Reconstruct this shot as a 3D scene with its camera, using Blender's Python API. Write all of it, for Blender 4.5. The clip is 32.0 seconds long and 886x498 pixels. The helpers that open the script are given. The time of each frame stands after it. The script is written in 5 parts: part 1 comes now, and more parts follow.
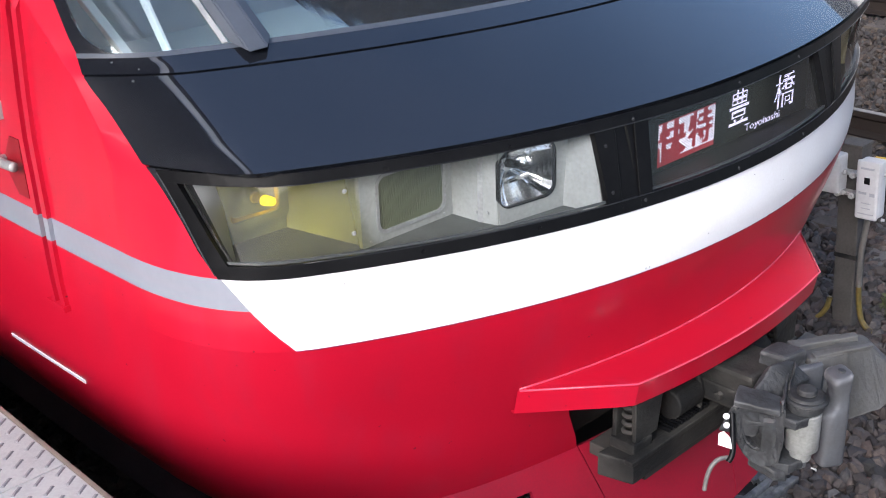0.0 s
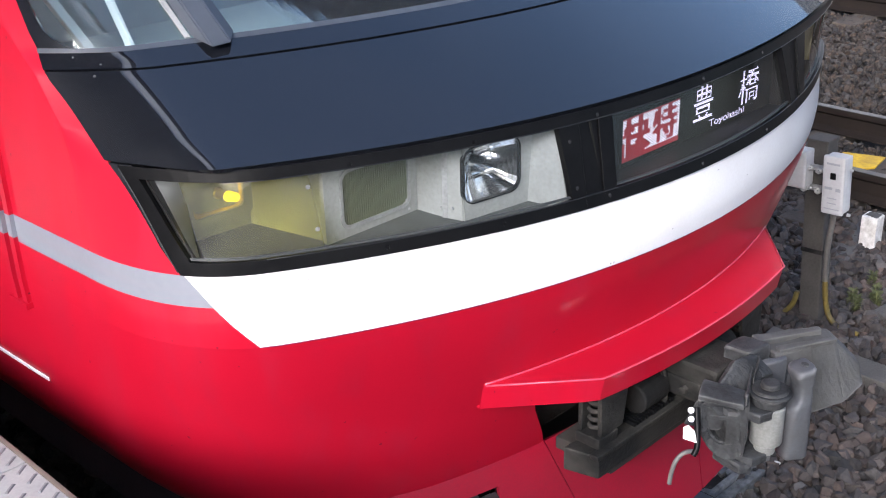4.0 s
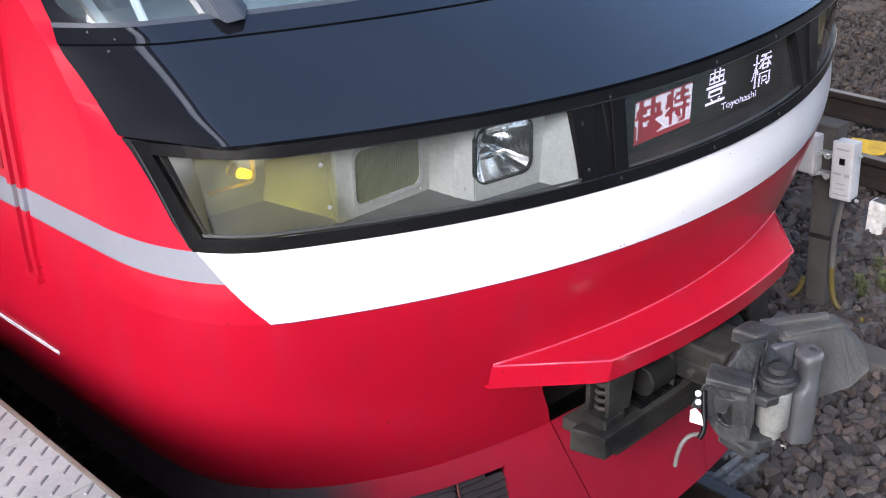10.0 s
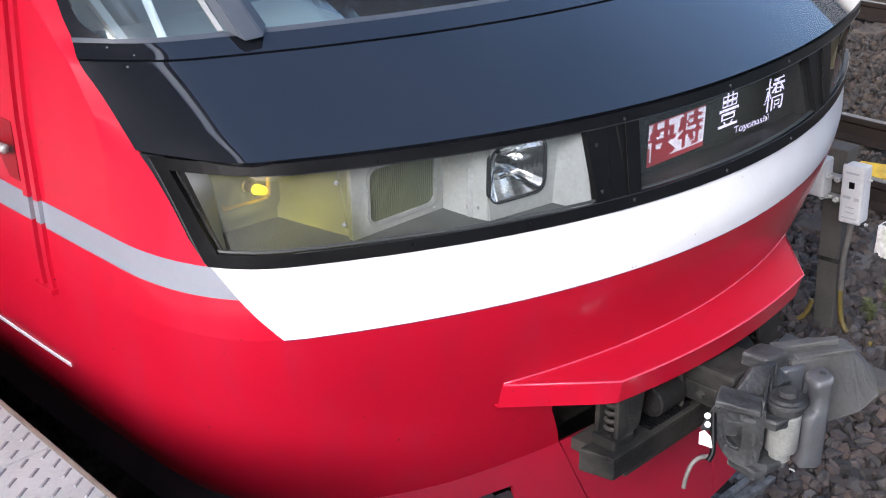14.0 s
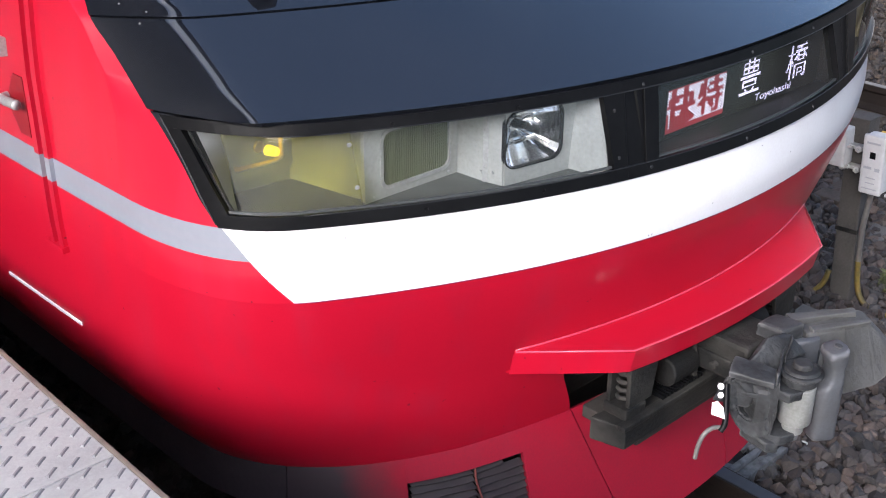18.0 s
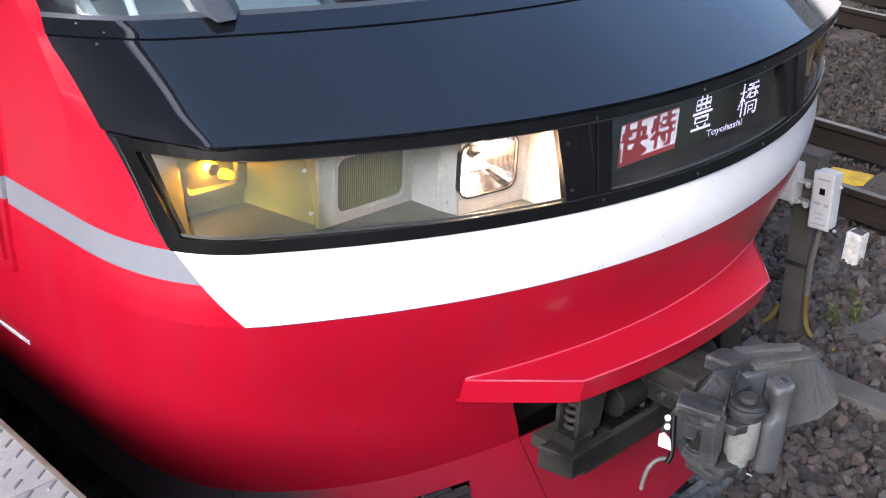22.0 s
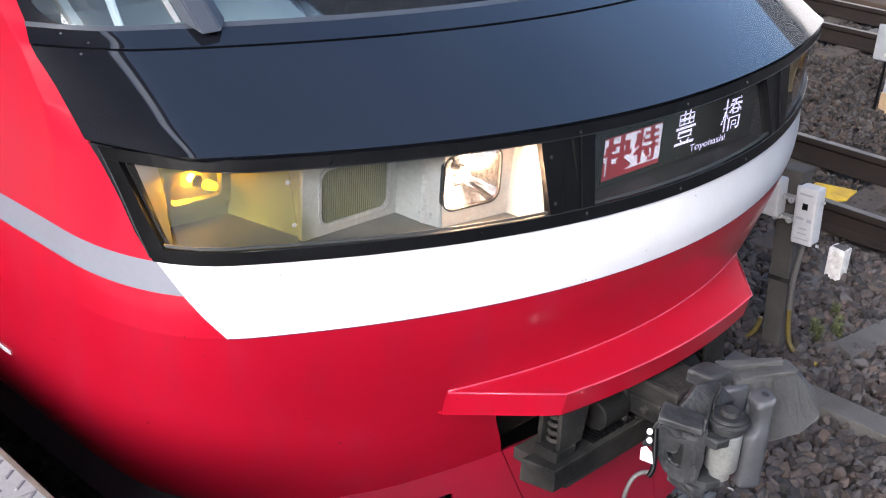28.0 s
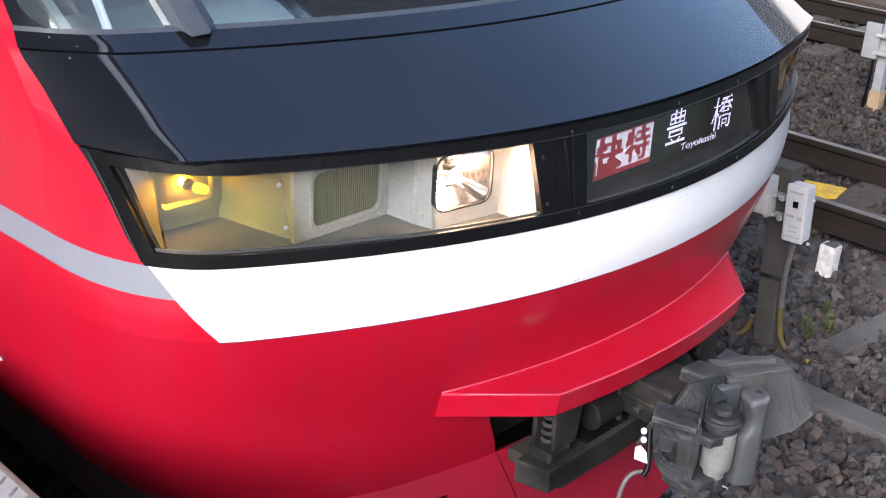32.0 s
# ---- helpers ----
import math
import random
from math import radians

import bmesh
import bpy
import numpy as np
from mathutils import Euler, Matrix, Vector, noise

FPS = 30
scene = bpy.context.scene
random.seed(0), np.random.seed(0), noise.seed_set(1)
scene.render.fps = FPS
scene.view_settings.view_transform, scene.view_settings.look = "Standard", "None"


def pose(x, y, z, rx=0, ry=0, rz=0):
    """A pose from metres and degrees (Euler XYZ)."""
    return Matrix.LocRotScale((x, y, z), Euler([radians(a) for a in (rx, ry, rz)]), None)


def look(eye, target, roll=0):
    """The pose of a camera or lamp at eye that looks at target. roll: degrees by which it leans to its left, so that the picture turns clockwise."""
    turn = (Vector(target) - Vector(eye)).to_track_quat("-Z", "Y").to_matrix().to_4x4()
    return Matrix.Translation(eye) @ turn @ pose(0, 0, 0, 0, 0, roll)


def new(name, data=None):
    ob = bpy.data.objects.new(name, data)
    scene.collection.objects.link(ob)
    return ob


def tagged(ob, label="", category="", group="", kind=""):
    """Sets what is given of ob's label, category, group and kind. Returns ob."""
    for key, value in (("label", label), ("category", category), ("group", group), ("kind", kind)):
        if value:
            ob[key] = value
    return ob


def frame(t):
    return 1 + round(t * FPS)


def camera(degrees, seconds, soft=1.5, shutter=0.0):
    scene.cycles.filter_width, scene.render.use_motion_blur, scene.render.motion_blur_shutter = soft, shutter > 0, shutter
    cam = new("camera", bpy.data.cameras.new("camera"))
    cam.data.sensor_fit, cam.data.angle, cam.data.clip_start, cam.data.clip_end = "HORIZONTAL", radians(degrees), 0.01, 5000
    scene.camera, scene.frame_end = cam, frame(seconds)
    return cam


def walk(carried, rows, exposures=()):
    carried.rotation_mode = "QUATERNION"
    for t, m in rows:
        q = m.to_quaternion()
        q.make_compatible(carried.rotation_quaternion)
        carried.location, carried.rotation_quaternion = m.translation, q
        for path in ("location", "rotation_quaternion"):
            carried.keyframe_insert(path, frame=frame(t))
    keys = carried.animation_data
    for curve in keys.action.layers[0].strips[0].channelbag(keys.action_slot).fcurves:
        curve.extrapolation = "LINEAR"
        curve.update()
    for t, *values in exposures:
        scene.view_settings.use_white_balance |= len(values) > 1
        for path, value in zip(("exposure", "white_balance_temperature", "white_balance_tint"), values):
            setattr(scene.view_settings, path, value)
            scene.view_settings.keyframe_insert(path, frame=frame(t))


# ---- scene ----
# seconds, eye x, y, z, turn to the left, tilt up, lean
PATH = [
    (0.0, -2.193, -0.009, 2.268, -43.34, -23.96, -2.05),
    (0.5, -2.195, -0.009, 2.270, -43.40, -23.86, -1.88),
    (1.0, -2.200, -0.010, 2.270, -43.39, -23.94, -1.96),
    (1.5, -2.199, -0.013, 2.273, -44.00, -23.90, -1.41),
    (2.0, -2.200, -0.009, 2.271, -43.89, -24.32, -1.31),
    (2.5, -2.200, -0.006, 2.265, -43.48, -24.95, -1.97),
    (3.0, -2.191, -0.012, 2.266, -44.59, -24.67, -2.21),
    (3.5, -2.185, -0.022, 2.270, -44.90, -24.15, -1.60),
    (4.0, -2.180, -0.022, 2.267, -44.75, -24.21, -1.61),
    (4.5, -2.179, -0.019, 2.268, -44.68, -24.53, -1.35),
    (6.5, -2.203, -0.019, 2.268, -44.73, -24.43, -1.77),
    (7.0, -2.203, -0.014, 2.271, -44.60, -24.56, -1.78),
    (7.5, -2.207, -0.012, 2.270, -44.02, -24.59, -1.37),
    (8.0, -2.208, -0.010, 2.269, -43.04, -24.75, -1.32),
    (8.5, -2.213, -0.006, 2.267, -42.32, -25.14, -1.78),
    (9.0, -2.207, -0.006, 2.263, -42.77, -25.47, -2.35),
    (9.5, -2.199, -0.008, 2.265, -43.59, -25.55, -1.91),
    (10.0, -2.193, -0.014, 2.269, -44.53, -25.20, -0.87),
    (10.5, -2.190, -0.015, 2.273, -44.79, -24.70, -0.69),
    (11.0, -2.186, -0.018, 2.276, -45.02, -24.58, -0.46),
    (11.5, -2.178, -0.032, 2.277, -45.71, -24.28, -0.58),
    (12.0, -2.179, -0.035, 2.280, -45.37, -23.86, -0.01),
    (12.5, -2.180, -0.024, 2.282, -44.97, -24.44, 0.73),
    (13.0, -2.188, -0.012, 2.281, -44.33, -24.76, 0.52),
    (13.5, -2.198, -0.008, 2.280, -44.04, -24.83, 0.30),
    (14.0, -2.209, -0.009, 2.279, -44.23, -24.41, -0.11),
    (14.5, -2.216, -0.006, 2.278, -44.36, -24.58, 0.05),
    (16.5, -2.198, -0.005, 2.275, -44.74, -25.62, -0.08),
    (17.0, -2.190, 0.001, 2.277, -44.27, -26.02, 0.67),
    (17.5, -2.185, -0.001, 2.274, -43.73, -25.95, 0.42),
    (18.0, -2.188, 0.006, 2.270, -43.39, -26.22, 0.50),
    (18.5, -2.188, 0.010, 2.267, -43.19, -26.54, 0.04),
    (19.0, -2.185, 0.010, 2.269, -43.85, -26.78, 0.12),
    (19.5, -2.188, 0.004, 2.271, -44.20, -26.66, 0.49),
    (20.0, -2.188, -0.000, 2.273, -44.80, -26.41, 1.35),
    (20.5, -2.188, 0.000, 2.280, -45.56, -26.11, 2.35),
    (21.0, -2.189, 0.000, 2.285, -45.90, -25.72, 2.76),
    (21.5, -2.189, 0.000, 2.288, -45.80, -25.41, 3.09),
    (22.0, -2.187, -0.003, 2.285, -45.75, -25.04, 2.86),
    (22.5, -2.184, -0.005, 2.286, -45.62, -24.74, 2.83),
    (23.0, -2.182, -0.004, 2.289, -45.46, -24.54, 2.97),
    (23.5, -2.187, -0.002, 2.288, -45.17, -24.40, 3.04),
    (24.0, -2.192, 0.002, 2.285, -44.94, -24.57, 3.08),
    (24.5, -2.197, 0.001, 2.284, -44.89, -24.64, 3.13),
    (25.0, -2.195, 0.001, 2.284, -44.76, -24.96, 2.70),
    (25.5, -2.195, 0.003, 2.282, -44.68, -24.98, 2.66),
    (27.5, -2.183, -0.002, 2.288, -46.34, -24.61, 3.36),
    (28.0, -2.186, -0.008, 2.287, -46.50, -24.39, 3.56),
    (28.5, -2.187, -0.012, 2.284, -46.42, -24.40, 3.16),
    (29.0, -2.187, -0.007, 2.286, -46.42, -24.55, 3.23),
    (29.5, -2.188, -0.006, 2.286, -46.44, -24.56, 3.08),
    (30.0, -2.192, -0.002, 2.284, -46.72, -24.48, 3.49),
    (30.5, -2.194, -0.002, 2.285, -46.98, -24.38, 3.48),
    (31.0, -2.196, -0.003, 2.288, -47.05, -24.34, 3.45),
    (31.5, -2.192, -0.005, 2.286, -47.05, -24.31, 3.23),
    (32.0, -2.185, -0.002, 2.284, -47.01, -24.29, 3.20),
]


def aim(x, y, z, yaw, tilt, lean):
    a, b = radians(yaw), radians(tilt)
    ahead = Vector((-math.sin(a) * math.cos(b), math.cos(a) * math.cos(b), math.sin(b)))
    eye = Vector((x, y, z))
    return look(eye, eye + ahead, lean)


cam = camera(41.87, 32.0, soft=1.1)
# the picture dims a little once the headlamp is lit
EXPOSURES = [(0.0, 1.18, 6150, 10), (20.5, 1.18, 6150, 10), (22.0, 1.11, 6150, 10), (32.0, 1.11, 6150, 10)]
walk(cam, [(t, aim(*row)) for t, *row in PATH], EXPOSURES)

# ---- light ----
world = bpy.data.worlds.new("sky")
scene.world = world
world.use_nodes = True
wn = world.node_tree
SUN_UP, SUN_ROUND = 28, 250
sky = wn.nodes.new("ShaderNodeTexSky")
sky.sky_type, sky.sun_disc = "NISHITA", False
sky.sun_elevation, sky.sun_rotation = radians(SUN_UP), radians(SUN_ROUND)
sky.air_density, sky.dust_density, sky.ozone_density = 1.0, 5.0, 2.5
wn.links.new(sky.outputs[0], wn.nodes["Background"].inputs[0])
wn.nodes["Background"].inputs[1].default_value = 0.15
sun = new("sun", bpy.data.lights.new("sun", "SUN"))
sun.data.energy, sun.data.angle, sun.data.color = 2.1, radians(24), (0.95, 0.93, 1.0)
sun_way = Vector((math.sin(radians(SUN_ROUND)) * math.cos(radians(SUN_UP)), math.cos(radians(SUN_ROUND)) * math.cos(radians(SUN_UP)), math.sin(radians(SUN_UP))))
sun.matrix_world = look(sun_way * 10, (0, 0, 0))

# ---- materials ----


def material(name, color, rough=0.5, metal=0.0, second=None, scale=6.0, grain=60.0, bump=0.1, depth=0.003, coat=0.0, spread=0.5, island=False, spec=0.5, specks=None, runs=None, edges=None):
    """Two scales of variation between color and second, with fine relief."""
    m = bpy.data.materials.new(name)
    m.use_nodes = True
    n, k = m.node_tree.nodes, m.node_tree.links
    b = n["Principled BSDF"]
    b.inputs["Roughness"].default_value, b.inputs["Metallic"].default_value = rough, metal
    b.inputs["Coat Weight"].default_value, b.inputs["Coat Roughness"].default_value = coat, 0.09
    b.inputs["Specular IOR Level"].default_value = spec
    tex = n.new("ShaderNodeTexCoord")
    big, fine = n.new("ShaderNodeTexNoise"), n.new("ShaderNodeTexNoise")
    big.inputs["Scale"].default_value, big.inputs["Detail"].default_value = scale, 6
    fine.inputs["Scale"].default_value, fine.inputs["Detail"].default_value = grain, 4
    for t in (big, fine):
        k.new(tex.outputs["Object"], t.inputs["Vector"])
    add = n.new("ShaderNodeMath")
    add.operation = "MULTIPLY_ADD"
    k.new(fine.outputs["Fac"], add.inputs[0])
    add.inputs[1].default_value = 0.5
    k.new(big.outputs["Fac"], add.inputs[2])
    ramp = n.new("ShaderNodeMapRange")
    ramp.inputs[1].default_value, ramp.inputs[2].default_value = 0.75 - spread * 0.5, 0.75 + spread * 0.5
    k.new(add.outputs[0], ramp.inputs[0])
    mix = n.new("ShaderNodeMix")
    mix.data_type = "RGBA"
    second = second or tuple(c * 0.8 for c in color)
    mix.inputs[6].default_value, mix.inputs[7].default_value = (*color, 1), (*second, 1)
    k.new(ramp.outputs[0], mix.inputs[0])
    out = mix.outputs[2]
    if specks is not None:
        dots_, cut = n.new("ShaderNodeTexNoise"), n.new("ShaderNodeMapRange")
        dots_.inputs["Scale"].default_value, dots_.inputs["Detail"].default_value = 75, 1
        k.new(tex.outputs["Object"], dots_.inputs["Vector"])
        cut.inputs[1].default_value, cut.inputs[2].default_value, cut.inputs[4].default_value = 0.785, 0.80, 0.6
        k.new(dots_.outputs["Fac"], cut.inputs[0])
        fleck = n.new("ShaderNodeMix")
        fleck.data_type = "RGBA"
        fleck.inputs[7].default_value = (specks, specks * 0.95, specks * 0.9, 1)
        k.new(cut.outputs[0], fleck.inputs[0])
        k.new(out, fleck.inputs[6])
        out = fleck.outputs[2]
    if runs is not None:
        place, wash, cut = n.new("ShaderNodeMapping"), n.new("ShaderNodeTexNoise"), n.new("ShaderNodeMapRange")
        place.inputs["Scale"].default_value = (9.0, 9.0, 0.9)
        wash.inputs["Scale"].default_value, wash.inputs["Detail"].default_value = 1.6, 5
        cut.inputs[1].default_value, cut.inputs[2].default_value, cut.inputs[4].default_value = 0.52, 0.78, 0.42
        k.new(tex.outputs["Object"], place.inputs["Vector"])
        k.new(place.outputs[0], wash.inputs["Vector"])
        k.new(wash.outputs["Fac"], cut.inputs[0])
        dusty = n.new("ShaderNodeMix")
        dusty.data_type = "RGBA"
        dusty.inputs[7].default_value = (*runs, 1)
        k.new(cut.outputs[0], dusty.inputs[0])
        k.new(out, dusty.inputs[6])
        out = dusty.outputs[2]
    if edges is not None:
        shape, cut, rubbed = n.new("ShaderNodeNewGeometry"), n.new("ShaderNodeMapRange"), n.new("ShaderNodeMix")
        cut.inputs[1].default_value, cut.inputs[2].default_value, cut.inputs[4].default_value = 0.535, 0.63, 0.8
        k.new(shape.outputs["Pointiness"], cut.inputs[0])
        worn_, patch = n.new("ShaderNodeMath"), n.new("ShaderNodeMapRange")
        patch.inputs[1].default_value, patch.inputs[2].default_value = 0.38, 0.62
        k.new(big.outputs["Fac"], patch.inputs[0])
        worn_.operation = "MULTIPLY"
        k.new(cut.outputs[0], worn_.inputs[0])
        k.new(patch.outputs[0], worn_.inputs[1])
        rubbed.data_type = "RGBA"
        rubbed.inputs[7].default_value = (*edges, 1)
        k.new(worn_.outputs[0], rubbed.inputs[0])
        k.new(out, rubbed.inputs[6])
        out = rubbed.outputs[2]
    if island:
        geo = n.new("ShaderNodeNewGeometry")
        hue = n.new("ShaderNodeHueSaturation")
        vary = n.new("ShaderNodeMapRange")
        vary.inputs[3].default_value, vary.inputs[4].default_value = 0.45, 1.7
        k.new(geo.outputs["Random Per Island"], vary.inputs[0])
        k.new(vary.outputs[0], hue.inputs["Value"])
        mod = n.new("ShaderNodeMath")
        mod.operation = "PINGPONG"
        mul = n.new("ShaderNodeMath")
        mul.operation, mul.inputs[1].default_value = "MULTIPLY", 7.3
        k.new(geo.outputs["Random Per Island"], mul.inputs[0])
        k.new(mul.outputs[0], mod.inputs[0])
        mod.inputs[1].default_value = 1.0
        sat = n.new("ShaderNodeMapRange")
        sat.inputs[3].default_value, sat.inputs[4].default_value = 0.4, 1.5
        k.new(mod.outputs[0], sat.inputs[0])
        k.new(sat.outputs[0], hue.inputs["Saturation"])
        k.new(out, hue.inputs["Color"])
        out = hue.outputs[0]
    k.new(out, b.inputs["Base Color"])
    if bump:
        bu = n.new("ShaderNodeBump")
        bu.inputs["Strength"].default_value, bu.inputs["Distance"].default_value = bump, depth
        k.new(fine.outputs["Fac"], bu.inputs["Height"])
        k.new(bu.outputs[0], b.inputs["Normal"])
    return m


def glowing(name, color, strength):
    m = bpy.data.materials.new(name)
    m.use_nodes = True
    b = m.node_tree.nodes["Principled BSDF"]
    b.inputs["Base Color"].default_value = (*color, 1)
    b.inputs["Emission Color"].default_value = (*color, 1)
    b.inputs["Emission Strength"].default_value = strength
    return m


def glazing(name, tint, gloss=1.0, rough=0.02, haze=0.0, veil=(0.5, 0.5, 0.48)):
    """A clear pane: what is behind it, tinted, under a Fresnel reflection, with a little dust."""
    m = bpy.data.materials.new(name)
    m.use_nodes = True
    n, k = m.node_tree.nodes, m.node_tree.links
    n.remove(n["Principled BSDF"])
    clear, shine, dust = n.new("ShaderNodeBsdfTransparent"), n.new("ShaderNodeBsdfGlossy"), n.new("ShaderNodeBsdfDiffuse")
    clear.inputs[0].default_value = (*tint, 1)
    shine.inputs["Roughness"].default_value = rough
    dust.inputs[0].default_value = (*veil, 1)
    fres, scaled, mix, film = n.new("ShaderNodeFresnel"), n.new("ShaderNodeMath"), n.new("ShaderNodeMixShader"), n.new("ShaderNodeMixShader")
    fres.inputs[0].default_value = 1.5
    scaled.operation, scaled.inputs[1].default_value = "MULTIPLY", gloss
    k.new(fres.outputs[0], scaled.inputs[0])
    film.inputs[0].default_value = haze
    k.new(clear.outputs[0], film.inputs[1])
    k.new(dust.outputs[0], film.inputs[2])
    k.new(scaled.outputs[0], mix.inputs[0])
    k.new(film.outputs[0], mix.inputs[1])
    k.new(shine.outputs[0], mix.inputs[2])
    k.new(mix.outputs[0], n["Material Output"].inputs[0])
    return m


RED = material("red_paint", (0.42, 0.005, 0.022), 0.34, second=(0.375, 0.0045, 0.0195), scale=2.5, grain=220, bump=0.05, depth=0.0006, coat=0.38, spec=0.3, specks=0.02, runs=(0.38, 0.018, 0.045))
WHITE = material("white_paint", (0.82, 0.82, 0.84), 0.3, second=(0.74, 0.73, 0.74), scale=5, grain=150, bump=0.02, depth=0.0006, coat=0.3, specks=0.02)
GREY = material("grey_paint", (0.21, 0.22, 0.255), 0.35, second=(0.185, 0.195, 0.225), bump=0.02, depth=0.0006, coat=0.3)
BLACK = material("black_gloss", (0.005, 0.006, 0.009), 0.32, spec=0.13, second=(0.009, 0.010, 0.013), scale=3, grain=120, bump=0.012, depth=0.0004, coat=1.0, specks=0.03)
BLACK.node_tree.nodes["Principled BSDF"].inputs["Coat Roughness"].default_value = 0.04
BLACK.node_tree.nodes["Principled BSDF"].inputs["Coat IOR"].default_value = 1.9
RUBBER = material("black_rubber", (0.003, 0.003, 0.0035), 0.34, second=(0.007, 0.007, 0.0075), bump=0.06, depth=0.001, spec=0.09)
DARK = material("sooty_underframe", (0.03, 0.028, 0.026), 0.85, second=(0.045, 0.04, 0.036), bump=0.4, depth=0.004, spec=0.15)
STEEL = material("cast_steel", (0.048, 0.050, 0.053), 0.6, 0.12, spec=0.25, second=(0.014, 0.014, 0.0135), scale=12, grain=90, bump=0.55, depth=0.004, edges=(0.22, 0.22, 0.22))
WORN = material("worn_steel", (0.46, 0.46, 0.45), 0.42, 0.3, second=(0.24, 0.23, 0.22), scale=14, grain=160, bump=0.15, depth=0.001)
BARREL = material("worn_barrel_steel", (0.33, 0.335, 0.32), 0.4, 0.35, second=(0.17, 0.17, 0.16), scale=18, grain=160, bump=0.2, depth=0.001, edges=(0.5, 0.5, 0.48))
GRIME = material("grimy_casting", (0.0138, 0.0138, 0.0138), 0.65, 0.1, spec=0.15, second=(0.008, 0.0075, 0.0065), scale=11, grain=80, bump=0.6, depth=0.005, edges=(0.10, 0.095, 0.085))
CHROME = material("chrome", (0.85, 0.85, 0.86), 0.08, 1.0, second=(0.75, 0.75, 0.76), bump=0.02)
MIRROR = material("lamp_mirror", (0.92, 0.92, 0.93), 0.14, 1.0, second=(0.82, 0.82, 0.84), bump=0.02)
# sleeper timber with the shade under the train put into its colour
SHADETIMBER = material("shaded_timber", (0.022, 0.019, 0.017), 0.8, second=(0.012, 0.010, 0.009), scale=7, grain=60, bump=0.6, depth=0.006)
RAIL = material("rail_side", (0.020, 0.0145, 0.011), 0.8, 0.0, spec=0.15, second=(0.013, 0.010, 0.009), scale=5, grain=70, bump=0.3)
# darker copy of the rail head, holding the train's shade in its colour
RAILSHADE = material("shaded_rail_head", (0.05, 0.055, 0.065), 0.35, 0.5, second=(0.03, 0.032, 0.04), scale=3, grain=40, bump=0.05)
RAILTOP = material("rail_head", (0.15, 0.145, 0.14), 0.42, 0.8, second=(0.10, 0.095, 0.09), scale=3, grain=40, bump=0.04)
CONCRETE = material("concrete", (0.115, 0.108, 0.10), 0.9, second=(0.055, 0.05, 0.045), scale=5, grain=110, bump=0.5, depth=0.004)
STONE = material("ballast_stone", (0.066, 0.052, 0.046), 0.85, second=(0.026, 0.021, 0.019), scale=8, grain=90, bump=0.5, depth=0.004, island=True)
FARSTONE = material("dark_brown_stone", (0.046, 0.035, 0.028), 0.88, second=(0.020, 0.015, 0.012), scale=8, grain=90, bump=0.5, depth=0.004, island=True)
EARTH = material("ballast_bed", (0.05, 0.042, 0.036), 0.95, second=(0.09, 0.075, 0.064), scale=18, grain=60, bump=1.0, depth=0.02)
TIMBER = material("sleeper_timber", (0.085, 0.066, 0.05), 0.9, second=(0.04, 0.032, 0.026), scale=7, grain=60, bump=0.6, depth=0.006)
PLATE = material("tread_plate", (0.40, 0.395, 0.385), 0.62, 0.0, second=(0.29, 0.285, 0.28), scale=7, grain=150, bump=0.2, depth=0.001)
TREAD = material("tread_mark", (0.23, 0.225, 0.23), 0.6, 0.0, second=(0.18, 0.175, 0.18), bump=0.1)
COPING = material("edge_angle", (0.23, 0.19, 0.15), 0.6, 0.2, second=(0.14, 0.11, 0.09), scale=12)
BOXWHITE = material("white_enclosure", (0.50, 0.51, 0.525), 0.5, second=(0.40, 0.40, 0.41), scale=9, bump=0.1)
AGEDBOX = material("aged_grey_plastic", (0.27, 0.28, 0.29), 0.6, second=(0.19, 0.195, 0.2), scale=9, bump=0.1)
YELLOW = material("yellow_board", (0.68, 0.43, 0.012), 0.8, second=(0.36, 0.22, 0.03), scale=9, bump=0.3)
HOSE = material("yellow_conduit", (0.17, 0.12, 0.02), 0.6, second=(0.05, 0.042, 0.02), scale=5, bump=0.2)
LINER = material("lamp_tray_paint", (0.37, 0.375, 0.355), 0.55, second=(0.25, 0.25, 0.23), scale=9, grain=120, bump=0.08)
# tray paint darkened mostly for the shade on the floor, partly for dust
SHADEFLOOR = material("shaded_dusty_tray_floor", (0.095, 0.102, 0.095), 0.75, second=(0.06, 0.062, 0.055), scale=14, grain=150, bump=0.15)
RUSTY = material("rusty_ground", (0.05, 0.028, 0.016), 0.9, second=(0.028, 0.018, 0.012), scale=4, grain=40, bump=0.5)
LEAF = material("weed_leaf", (0.11, 0.115, 0.035), 0.7, second=(0.06, 0.07, 0.022), bump=0.1)
GLASS = glazing("lamp_glass", (0.93, 0.95, 0.94), 1.0, haze=0.018)
AMBERPANE = glazing("yellow_acrylic", (0.70, 0.68, 0.27), 0.6, haze=0.08)
# acrylic with a cream veil in place of the light behind it
BRIGHTPANE = glazing("brightened_acrylic", (0.70, 0.60, 0.25), 0.5, haze=0.75, veil=(0.90, 0.77, 0.44))
CABGLASS = glazing("cab_glass", (0.86, 0.94, 0.95), 1.0, haze=0.03)
AMBERGLOW = glowing("amber_filament", (1.0, 0.42, 0.02), 145.0)
WARMGLOW = glowing("headlamp_filament", (1.0, 0.57, 0.32), 760.0)
LEDWHITE = glowing("led_white", (0.82, 0.74, 1.0), 0.66)
LEDPALE = glowing("led_pale", (0.72, 0.64, 0.74), 0.8)
LEDRED = glowing("led_red", (0.30, 0.014, 0.024), 0.10)
